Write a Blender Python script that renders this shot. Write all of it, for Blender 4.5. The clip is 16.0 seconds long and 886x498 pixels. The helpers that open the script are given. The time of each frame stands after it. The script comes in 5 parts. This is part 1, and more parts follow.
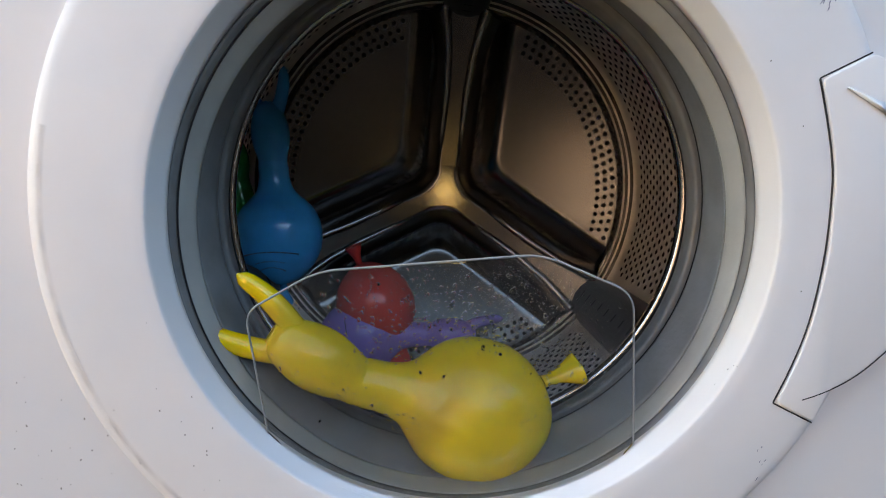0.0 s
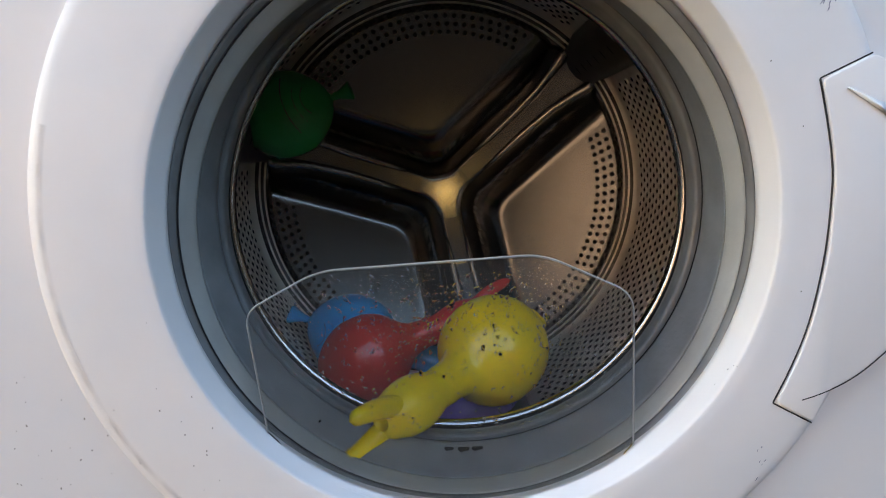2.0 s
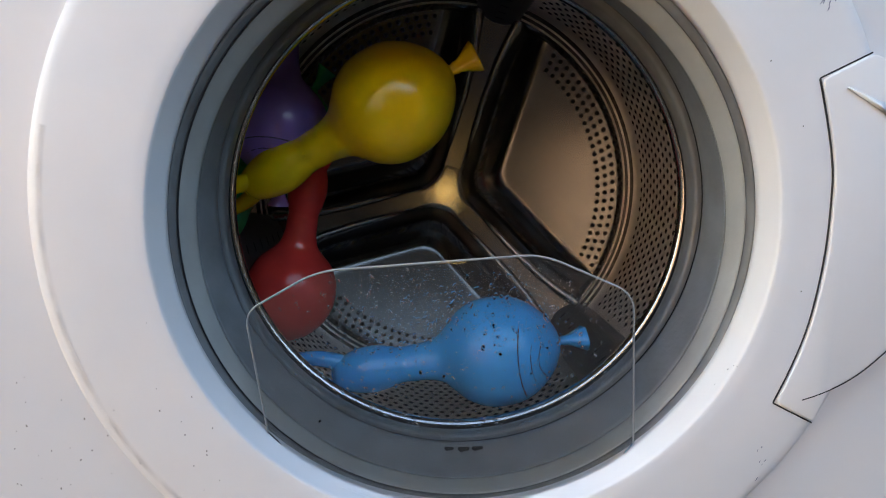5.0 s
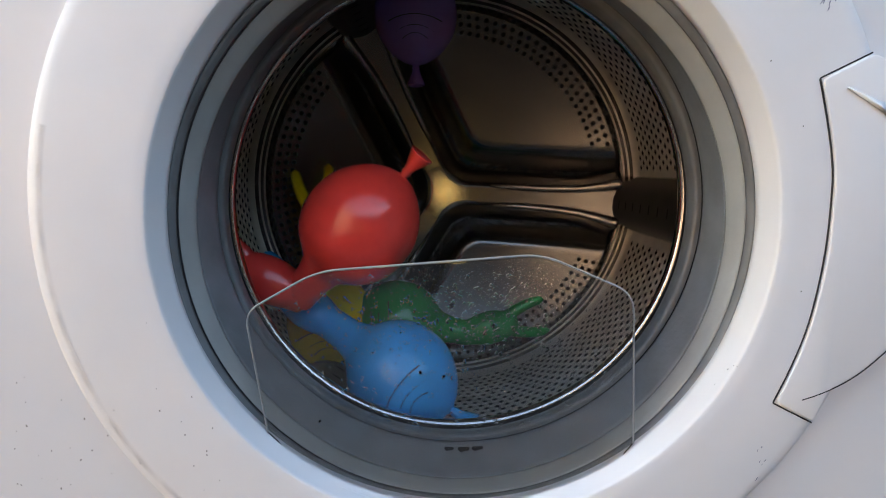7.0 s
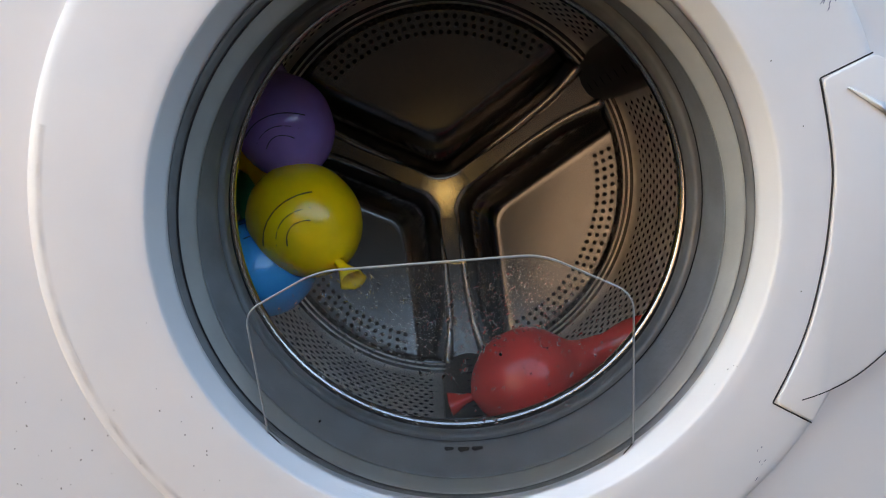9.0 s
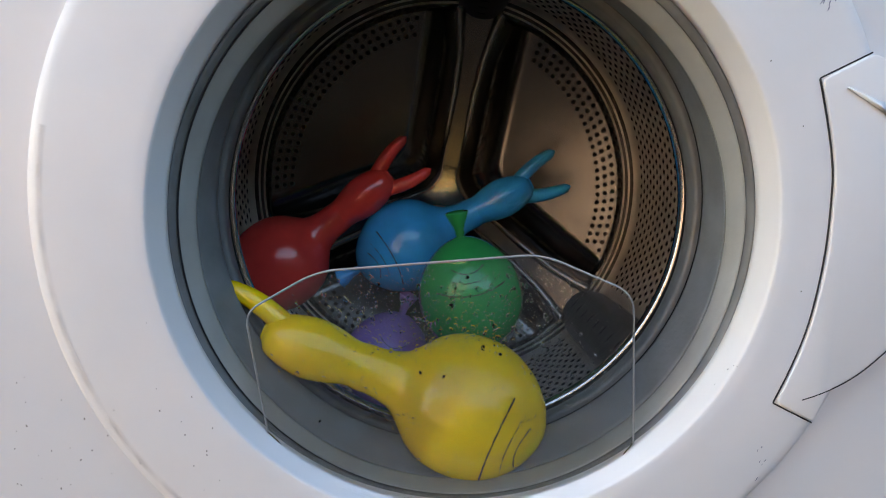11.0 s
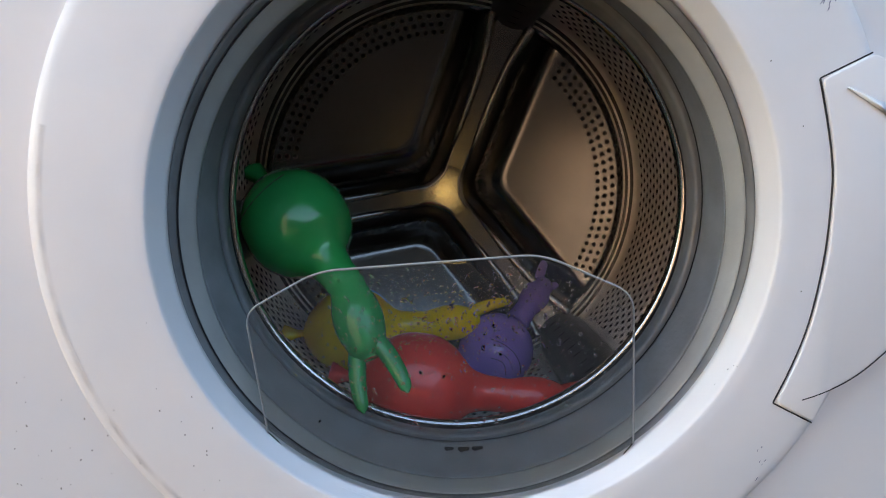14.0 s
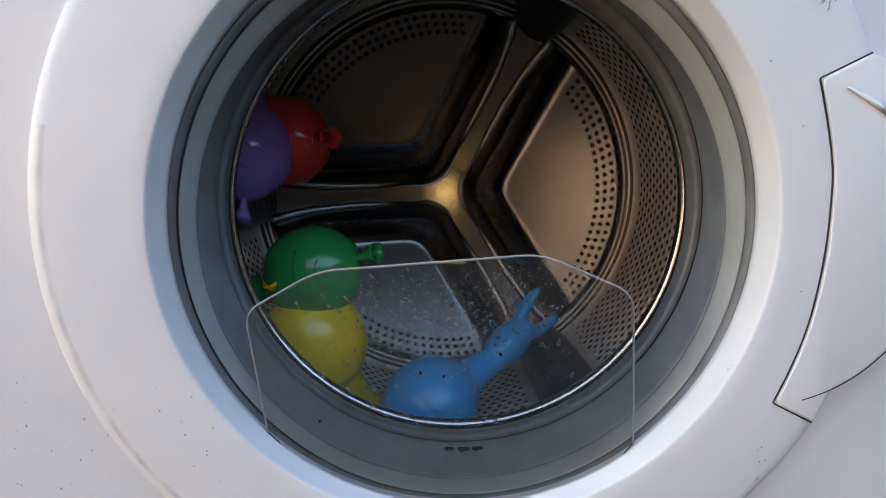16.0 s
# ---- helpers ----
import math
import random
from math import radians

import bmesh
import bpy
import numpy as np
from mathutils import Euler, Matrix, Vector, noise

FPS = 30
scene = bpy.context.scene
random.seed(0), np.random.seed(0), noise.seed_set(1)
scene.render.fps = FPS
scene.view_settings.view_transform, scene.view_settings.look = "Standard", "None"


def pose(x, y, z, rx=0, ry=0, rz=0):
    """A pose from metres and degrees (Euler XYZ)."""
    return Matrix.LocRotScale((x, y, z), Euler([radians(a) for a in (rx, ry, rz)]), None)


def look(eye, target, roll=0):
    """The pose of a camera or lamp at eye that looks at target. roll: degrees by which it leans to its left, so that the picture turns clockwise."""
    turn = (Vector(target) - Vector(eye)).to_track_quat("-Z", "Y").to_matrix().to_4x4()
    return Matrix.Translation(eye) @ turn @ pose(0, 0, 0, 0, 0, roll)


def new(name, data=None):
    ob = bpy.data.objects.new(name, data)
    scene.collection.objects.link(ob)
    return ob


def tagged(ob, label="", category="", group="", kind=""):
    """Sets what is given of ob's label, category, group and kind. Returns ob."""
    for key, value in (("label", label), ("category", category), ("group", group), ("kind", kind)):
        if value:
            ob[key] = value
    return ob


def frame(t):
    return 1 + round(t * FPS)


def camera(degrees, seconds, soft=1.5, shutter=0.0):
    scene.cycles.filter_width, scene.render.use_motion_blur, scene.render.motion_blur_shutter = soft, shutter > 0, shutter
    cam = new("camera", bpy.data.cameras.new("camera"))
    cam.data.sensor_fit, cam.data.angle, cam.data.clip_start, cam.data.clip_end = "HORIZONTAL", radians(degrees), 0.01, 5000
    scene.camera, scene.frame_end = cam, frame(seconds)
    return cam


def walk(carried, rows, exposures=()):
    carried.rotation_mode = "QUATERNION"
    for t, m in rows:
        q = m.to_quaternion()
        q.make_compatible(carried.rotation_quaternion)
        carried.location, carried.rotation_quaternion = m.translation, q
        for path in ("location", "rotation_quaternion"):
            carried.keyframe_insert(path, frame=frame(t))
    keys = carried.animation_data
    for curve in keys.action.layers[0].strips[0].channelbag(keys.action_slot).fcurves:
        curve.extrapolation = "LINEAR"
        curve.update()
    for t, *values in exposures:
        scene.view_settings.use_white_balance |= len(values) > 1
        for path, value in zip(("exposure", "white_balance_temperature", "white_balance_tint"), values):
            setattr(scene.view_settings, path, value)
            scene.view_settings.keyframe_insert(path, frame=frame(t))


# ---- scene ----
AX = 0.45            # height of the drum's axis; the axis runs along +y, the machine's front lies near y = 0
GX, GZ = -0.001, 0.4455   # centre of the door opening, which hangs a little lower than the drum

# camera: it stands still before the open door
cam = camera(82.13, 16.0, soft=1.0, shutter=0.05)
EYE = Vector((-0.0212, -0.2591, 0.4801))
VIEW = pose(*EYE, 90 - 9.07, 0, -1.62)
walk(cam, [(0.0, VIEW), (16.0, VIEW)], exposures=[(0.0, 2.57, 7450, 8), (9.2, 2.58, 7600, 8), (11.3, 2.53, 7400, 8), (16.0, 2.55, 7250, 8)])

# world: low evening sun to the side, clear sky
world = bpy.data.worlds.new("evening_sky")
scene.world = world
world.use_nodes = True
wn = world.node_tree
sky = wn.nodes.new("ShaderNodeTexSky")
sky.sky_type = "NISHITA"
sky.sun_disc = False
SUN_EL, SUN_ROT = radians(26), radians(294)
sky.sun_elevation, sky.sun_rotation = SUN_EL, SUN_ROT
wn.links.new(sky.outputs[0], wn.nodes["Background"].inputs[0])
wn.nodes["Background"].inputs[1].default_value = 0.15
sun = new("sun", bpy.data.lights.new("sun", "SUN"))
sun.data.energy, sun.data.angle, sun.data.color = 1.5, radians(5), (1.0, 0.80, 0.60)
sun.matrix_world = look((-8.2, 3.65, 4.85), (0, 0, 0.45))


# ---- materials ----
def mat(name, base, rough=0.5, metal=0.0, var=0.06, scale=30.0, bump=0.0, bump_scale=400.0, tint=None, **more):
    m = bpy.data.materials.new(name)
    m.use_nodes = True
    nt, n = m.node_tree, m.node_tree.nodes
    b = n["Principled BSDF"]
    co = n.new("ShaderNodeTexCoord")
    big = n.new("ShaderNodeTexNoise")
    big.inputs["Scale"].default_value, big.inputs["Detail"].default_value = scale, 5
    nt.links.new(co.outputs["Object"], big.inputs["Vector"])
    mix = n.new("ShaderNodeMix")
    mix.data_type = "RGBA"
    lo = tint or tuple(c * (1 - var) for c in base)
    hi = tuple(min(1, c * (1 + var)) for c in base)
    mix.inputs["A"].default_value, mix.inputs["B"].default_value = (*lo, 1), (*hi, 1)
    ramp = n.new("ShaderNodeMapRange")
    ramp.inputs["From Min"].default_value, ramp.inputs["From Max"].default_value = 0.3, 0.7
    nt.links.new(big.outputs[0], ramp.inputs[0])
    nt.links.new(ramp.outputs[0], mix.inputs["Factor"])
    nt.links.new(mix.outputs["Result"], b.inputs["Base Color"])
    fine = n.new("ShaderNodeTexNoise")
    fine.inputs["Scale"].default_value, fine.inputs["Detail"].default_value = bump_scale, 3
    nt.links.new(co.outputs["Object"], fine.inputs["Vector"])
    rr = n.new("ShaderNodeMapRange")
    rr.inputs["To Min"].default_value, rr.inputs["To Max"].default_value = rough * 0.85, min(1, rough * 1.15)
    nt.links.new(fine.outputs[0], rr.inputs[0])
    nt.links.new(rr.outputs[0], b.inputs["Roughness"])
    b.inputs["Metallic"].default_value = metal
    if bump:
        bp = n.new("ShaderNodeBump")
        bp.inputs["Strength"].default_value, bp.inputs["Distance"].default_value = bump, 0.001
        nt.links.new(fine.outputs[0], bp.inputs["Height"])
        nt.links.new(bp.outputs[0], b.inputs["Normal"])
    for key, value in more.items():
        b.inputs[key.replace("_", " ")].default_value = value
    return m


GOLD_BOUNCE = mat("gold_bounce", (0.85, 0.56, 0.18), 0.7, var=0.2, scale=3, bump=0.3, bump_scale=40)
PEACH_BOUNCE = mat("peach_bounce", (0.72, 0.50, 0.34), 0.8, var=0.1, scale=2, bump=0.2, bump_scale=50)
WHITE = mat("white_plastic", (0.78, 0.77, 0.76), 0.5, var=0.03, scale=14, bump=0.06, bump_scale=160)
PANEL = mat("white_enamel", (0.75, 0.75, 0.75), 0.3, var=0.03, scale=8, bump=0.05, bump_scale=120)
# one gasket rubber: outer ring lightened as if lit, inner rings darkened for shade
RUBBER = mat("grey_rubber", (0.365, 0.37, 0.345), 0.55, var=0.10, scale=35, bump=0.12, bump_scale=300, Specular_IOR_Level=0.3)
RUBBER_IN = mat("shaded_wet_rubber", (0.19, 0.20, 0.205), 0.42, var=0.14, scale=45, bump=0.15, bump_scale=300, Specular_IOR_Level=0.35)
DARK = mat("dark_seam_and_shade", (0.012, 0.012, 0.013), 0.7)
RUBBER_LIP = mat("darkened_wet_rubber", (0.16, 0.163, 0.162), 0.40, var=0.2, scale=45, bump=0.15, bump_scale=300)
GAP_SHADE = mat("gap_shade", (0.015, 0.016, 0.018), 0.6, var=0.3, scale=60)
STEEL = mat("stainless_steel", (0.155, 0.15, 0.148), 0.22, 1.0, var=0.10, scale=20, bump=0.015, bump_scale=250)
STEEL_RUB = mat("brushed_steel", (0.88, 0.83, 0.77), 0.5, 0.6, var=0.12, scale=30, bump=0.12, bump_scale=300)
# brighter steel puts the glints of rims and beads into their colour
STEEL_EDGE = mat("bright_edge_steel", (0.93, 0.88, 0.82), 0.42, 0.75, var=0.08, scale=30)
STEEL_HUB = mat("hub_glow_steel", (0.72, 0.69, 0.64), 0.20, 1.0, var=0.06, scale=25, bump=0.03, bump_scale=250)
STEEL_RIDGE = mat("dull_polished_steel", (0.30, 0.295, 0.285), 0.26, 1.0, var=0.12, scale=25)
STEEL_RIM = mat("polished_steel", (0.52, 0.51, 0.50), 0.2, 1.0, var=0.05)
# the hub's reflected glow is painted: bright middle, fading outwards to the spider's steel
hn = STEEL_HUB.node_tree
h_co, h_map, h_grad, h_mix = (hn.nodes.new("ShaderNode" + k) for k in ("TexCoord", "Mapping", "TexGradient", "Mix"))
h_grad.gradient_type = "SPHERICAL"
h_map.inputs["Scale"].default_value = (30, 0, 30)
h_mix.data_type = "RGBA"
h_mix.inputs["A"].default_value, h_mix.inputs["B"].default_value = (0.12, 0.12, 0.125, 1), (1.0, 0.96, 0.88, 1)
hn.links.new(h_co.outputs["Object"], h_map.inputs["Vector"])
hn.links.new(h_map.outputs[0], h_grad.inputs[0])
hn.links.new(h_grad.outputs[0], h_mix.inputs["Factor"])
hn.links.new(h_mix.outputs["Result"], hn.nodes["Principled BSDF"].inputs["Base Color"])
HOLE = mat("hole", (0.022, 0.018, 0.015), 0.8)
PADDLE = mat("dull_lifter_steel", (0.12, 0.112, 0.105), 0.36, 0.7, var=0.15)
TUB = mat("tub_plastic", (0.05, 0.05, 0.055), 0.6)
PRINT = mat("black_print", (0.015, 0.014, 0.013), 0.5)
SPECK = mat("dirt", (0.16, 0.15, 0.14), 0.8)
TAN_BAND = mat("tan_tint", (0.60, 0.44, 0.32), 0.6, var=0.1)
# the tan thins out in patches and towards both its edges
sn = TAN_BAND.node_tree
s_co, s_len, s_off, s_band, s_noise, s_thin, s_mul = (sn.nodes.new("ShaderNode" + k) for k in ("TexCoord", "VectorMath", "Math", "MapRange", "TexNoise", "MapRange", "Math"))
s_sub = sn.nodes.new("ShaderNodeVectorMath")
s_sub.operation, s_len.operation = "SUBTRACT", "LENGTH"
s_sub.inputs[1].default_value = (GX, 0.0, GZ)
s_off.operation, s_off.inputs[1].default_value = "SUBTRACT", 0.2138
s_abs = sn.nodes.new("ShaderNodeMath")
s_abs.operation = "ABSOLUTE"
s_band.inputs["From Min"].default_value, s_band.inputs["From Max"].default_value = 0.0, 0.0024
s_band.inputs["To Min"].default_value, s_band.inputs["To Max"].default_value = 1.0, 0.0
s_noise.inputs["Scale"].default_value, s_noise.inputs["Detail"].default_value = 55, 4
s_thin.inputs["From Min"].default_value, s_thin.inputs["From Max"].default_value = 0.25, 0.70
s_thin.inputs["To Max"].default_value = 0.28
s_mul.operation = "MULTIPLY"
sn.links.new(s_co.outputs["Object"], s_sub.inputs[0])
sn.links.new(s_sub.outputs["Vector"], s_len.inputs[0])
sn.links.new(s_len.outputs["Value"], s_off.inputs[0])
sn.links.new(s_off.outputs[0], s_abs.inputs[0])
sn.links.new(s_abs.outputs[0], s_band.inputs[0])
sn.links.new(s_co.outputs["Object"], s_noise.inputs["Vector"])
sn.links.new(s_noise.outputs[0], s_thin.inputs[0])
sn.links.new(s_band.outputs[0], s_mul.inputs[0])
sn.links.new(s_thin.outputs[0], s_mul.inputs[1])
sn.links.new(s_mul.outputs[0], sn.nodes["Principled BSDF"].inputs["Alpha"])
INK = mat("blue_scuff", (0.07, 0.09, 0.16), 0.7)
SKY_BLOCK = mat("dark_blocker", (0.012, 0.011, 0.010), 0.9, var=0.2, scale=5, bump=0.3, bump_scale=40, Specular_IOR_Level=0.05)
GROUND = mat("near_black_ground", (0.012, 0.011, 0.010), 0.9, var=0.2, scale=6, bump=0.4, bump_scale=60, Specular_IOR_Level=0.05)


def clear(name, ior, rough=0.0, tint=(1, 1, 1), clarity=1.0):
    m = bpy.data.materials.new(name)
    m.use_nodes = True
    b = m.node_tree.nodes["Principled BSDF"]
    b.inputs["Base Color"].default_value = (*tint, 1)
    b.inputs["Transmission Weight"].default_value = clarity
    b.inputs["Roughness"].default_value, b.inputs["IOR"].default_value = rough, ior
    return m


ACRYLIC = clear("clear_acrylic", 1.49, 0.0, (0.97, 0.98, 0.98), 0.992)
ACRYLIC_EDGE = mat("frosted_acrylic_edge", (0.36, 0.36, 0.35), 0.35)
WATER = clear("water", 1.33, 0.0, (0.98, 0.98, 0.98))


def latex(name, base):
    return mat(name, base, 0.22, var=0.10, scale=40, bump=0.03, bump_scale=120, Subsurface_Weight=0.12, Subsurface_Scale=0.01,
               Coat_Weight=0.25, Coat_Roughness=0.12)


LATEX = {"yellow": latex("yellow_latex", (0.87, 0.60, 0.010)), "red": latex("red_latex", (0.74, 0.055, 0.045)),
         "blue": latex("blue_latex", (0.030, 0.36, 0.76)), "green": latex("green_latex", (0.015, 0.27, 0.07)),
         "purple": latex("purple_latex", (0.31, 0.20, 0.60))}


# ---- mesh helpers ----
def mesh(name, verts, faces, material, smooth=True):
    me = bpy.data.meshes.new(name)
    me.from_pydata([tuple(v) for v in verts], [], faces)
    me.materials.append(material)
    me.update()
    if smooth:
        me.shade_smooth()
    return me


def part(name, me, parent, label=""):
    ob = new(name, me)
    ob.parent = parent
    return tagged(ob, label)


def lathe(profile, n=128, cx=0.0, cz=0.0, close=False, a0=0.0, a1=360.0):
    """Ring round an axis along y; profile in (radius, y)."""
    full = abs(a1 - a0) >= 360
    k = n if full else n + 1
    verts, faces, p = [], [], len(profile)
    for i in range(k):
        a = radians(a0 + (a1 - a0) * i / n)
        for r, y in profile:
            verts.append((cx + r * math.cos(a), y, cz + r * math.sin(a)))
    for i in range(n):
        j = (i + 1) % k
        for q in range(p if close else p - 1):
            s = (q + 1) % p
            faces.append((i * p + q, j * p + q, j * p + s, i * p + s))
    return verts, faces


def stack(rings, n=160):
    """Sheet over rings that face along y; each ring is (radius, y, centre x, centre z)."""
    verts, faces, p = [], [], len(rings)
    for i in range(n):
        a = 2 * math.pi * i / n
        verts += [(cx + r * math.cos(a), y, cz + r * math.sin(a)) for r, y, cx, cz in rings]
    for i in range(n):
        j = (i + 1) % n
        faces += [(i * p + q, j * p + q, j * p + q + 1, i * p + q + 1) for q in range(p - 1)]
    return verts, faces


def rounded(points, radius, steps=6):
    """Outline with its corners rounded; points run round it."""
    out, n = [], len(points)
    for i in range(n):
        a, b, c = Vector(points[i - 1]), Vector(points[i]), Vector(points[(i + 1) % n])
        r = radius[i] if isinstance(radius, (list, tuple)) else radius
        r = min(r, (a - b).length * 0.49, (c - b).length * 0.49)
        p, q = b + (a - b).normalized() * r, b + (c - b).normalized() * r
        for s in range(steps + 1):
            u = s / steps
            out.append((1 - u) ** 2 * p + 2 * u * (1 - u) * b + u * u * q)
    return out


def slab(outline, y_front, y_back, bevel=0.001, steps=3, middle=None, run=None):
    """A plate in the xz plane with a rounded front edge; outline of 2D points, counter-clockwise from the front.
    With a middle point the front face is built in rings towards it, so that it can be bent."""
    n = len(outline)
    nrm = []
    for i in range(n):
        d = outline[(i + 1) % n] - outline[i - 1]
        nrm.append(Vector((d.y, -d.x)).normalized() if d.length > 1e-9 else Vector((0, 0)))
    rings = [[(p.x, y_back, p.y) for p in outline]]
    for s in range(steps + 1):
        a = math.pi / 2 * s / steps
        inset, y = (run or bevel) * (1 - math.cos(a)), y_front + bevel * (1 - math.sin(a))
        rings.append([(p.x - q.x * inset, y, p.y - q.y * inset) for p, q in zip(outline, nrm)])
    if middle is not None:
        last = rings[-1]
        for k in (0.93, 0.84, 0.72, 0.58, 0.42, 0.30, 0.22, 0.15, 0.09, 0.04):
            rings.append([(middle.x + (x - middle.x) * k, y, middle.y + (z - middle.y) * k) for x, y, z in last])
    verts, faces = [v for ring in rings for v in ring], []
    for k in range(len(rings) - 1):
        for i in range(n):
            j = (i + 1) % n
            faces.append((k * n + i, k * n + j, (k + 1) * n + j, (k + 1) * n + i))
    base = (len(rings) - 1) * n
    if middle is not None:
        verts.append((middle.x, rings[-1][0][1], middle.y))
        faces += [(base + i, base + (i + 1) % n, len(verts) - 1) for i in range(n)]
    else:
        faces.append(tuple(range(base, base + n)))
    if middle is None:
        faces.append(tuple(reversed(range(n))))
    return verts, faces


def tube(points, radius, sides=8, taper=None):
    """A round bar along a line of points."""
    verts, faces, n = [], [], len(points)
    pts = [Vector(p) for p in points]
    for i, p in enumerate(pts):
        d = (pts[min(i + 1, n - 1)] - pts[max(i - 1, 0)]).normalized()
        u = d.cross(Vector((0.31, 0.77, 0.55))).normalized()
        v = d.cross(u)
        r = radius * (taper[i] if taper else 1)
        verts += [p + (u * math.cos(2 * math.pi * k / sides) + v * math.sin(2 * math.pi * k / sides)) * r for k in range(sides)]
    for i in range(n - 1):
        for k in range(sides):
            m = (k + 1) % sides
            faces.append((i * sides + k, i * sides + m, (i + 1) * sides + m, (i + 1) * sides + k))
    faces += [tuple(range(sides)), tuple(reversed(range((n - 1) * sides, n * sides)))]
    return verts, faces


def joined(pieces):
    verts, faces = [], []
    for v, f in pieces:
        k = len(verts)
        verts += v
        faces += [tuple(i + k for i in g) for g in f]
    return verts, faces


def box(x0, x1, y0, y1, z0, z1):
    v = [(x, y, z) for x in (x0, x1) for y in (y0, y1) for z in (z0, z1)]
    return v, [(0, 1, 3, 2), (4, 6, 7, 5), (0, 4, 5, 1), (2, 3, 7, 6), (0, 2, 6, 4), (1, 5, 7, 3)]


# ---- setting ----
def build_ground():
    s = 400
    # unseen ground, coloured near black so that the drum's top reflects dark
    ob = new("ground", mesh("ground", [(-s, -s, 0), (s, -s, 0), (s, s, 0), (-s, s, 0)], [(0, 1, 2, 3)], GROUND, False))
    tagged(ob, "unseen ground under the washing machine, darkened for the drum's reflections", "ground", kind="structure")
    # plain unseen walls, added behind the camera to close the place and block sky
    wall = new("blocker_south", mesh("blocker_south", *box(-0.6, 1.8, -2.5, -2.3, 0.0, 1.3), SKY_BLOCK, False))
    tagged(wall, "unseen dark wall added to block low sky before the machine", "wall", kind="structure")
    # unseen peach reflector, added to warm the drum's right side
    wall = new("bounce_west", mesh("bounce_west", *box(-4.5, -0.602, -2.5, -2.3, 0.0, 2.1), PEACH_BOUNCE, False))
    tagged(wall, "unseen peach wall added to warm the drum's reflections", "wall", kind="structure")
    # unseen gold board, added for the hub to reflect
    gate = new("gold_reflector", mesh("gold_reflector", *box(0.01, 0.17, -2.29, -2.25, 0.0, 0.50), GOLD_BOUNCE, False))
    tagged(gate, "unseen gold board added to tint the hub's reflection", "gate", kind="structure")
    # unseen dark wall, added to cut sky light from the right
    wall = new("blocker_east", mesh("blocker_east", *box(1.802, 2.0, -6.0, 1.5, 0.0, 1.35), SKY_BLOCK, False))
    tagged(wall, "unseen dark wall added to block sky on the right", "wall", kind="structure")


# ---- washing machine ----
RIM_LINE = [(0.1820, 0.3546), (0.1828, 0.3548), (0.1838, 0.3552), (0.1886, 0.3567), (0.1976, 0.3604), (0.2065, 0.3652), (0.2151, 0.3716), (0.2220, 0.3783), (0.2256, 0.3821), (0.2320, 0.3900), (0.2360, 0.3960)]


def door_y(r):
    """Depth of the door ring's front face at a radius."""
    if r < 0.1632:
        return 0.0100 - (r - 0.1590) / 0.0042 * 0.0110
    if r < 0.173:
        u = (r - 0.1632) / 0.0098
        return -0.001 - 0.0010 * math.sin(u * math.pi / 2)
    return -0.0020 + 0.001 * ((r - 0.190) / 0.03) ** 2


def door_ring():
    prof = [(0.1602, 0.030), (0.1594, 0.0145), (0.1588, 0.0125), (0.1587, 0.0108)]
    prof += [(r, door_y(r)) for r in (0.1591, 0.1600, 0.1612, 0.1625, 0.1631, 0.1636, 0.165, 0.167, 0.170, 0.175, 0.180, 0.185, 0.190, 0.196, 0.203, 0.209, 0.213)]
    e = door_y(0.213)
    prof += [(0.2145, e + 0.0001), (0.2170, e + 0.0006), (0.2190, e + 0.0014), (0.2208, e + 0.0026), (0.2224, e + 0.0043), (0.2237, e + 0.0066), (0.2246, 0.0110)]
    return lathe(prof, 192, GX, GZ)


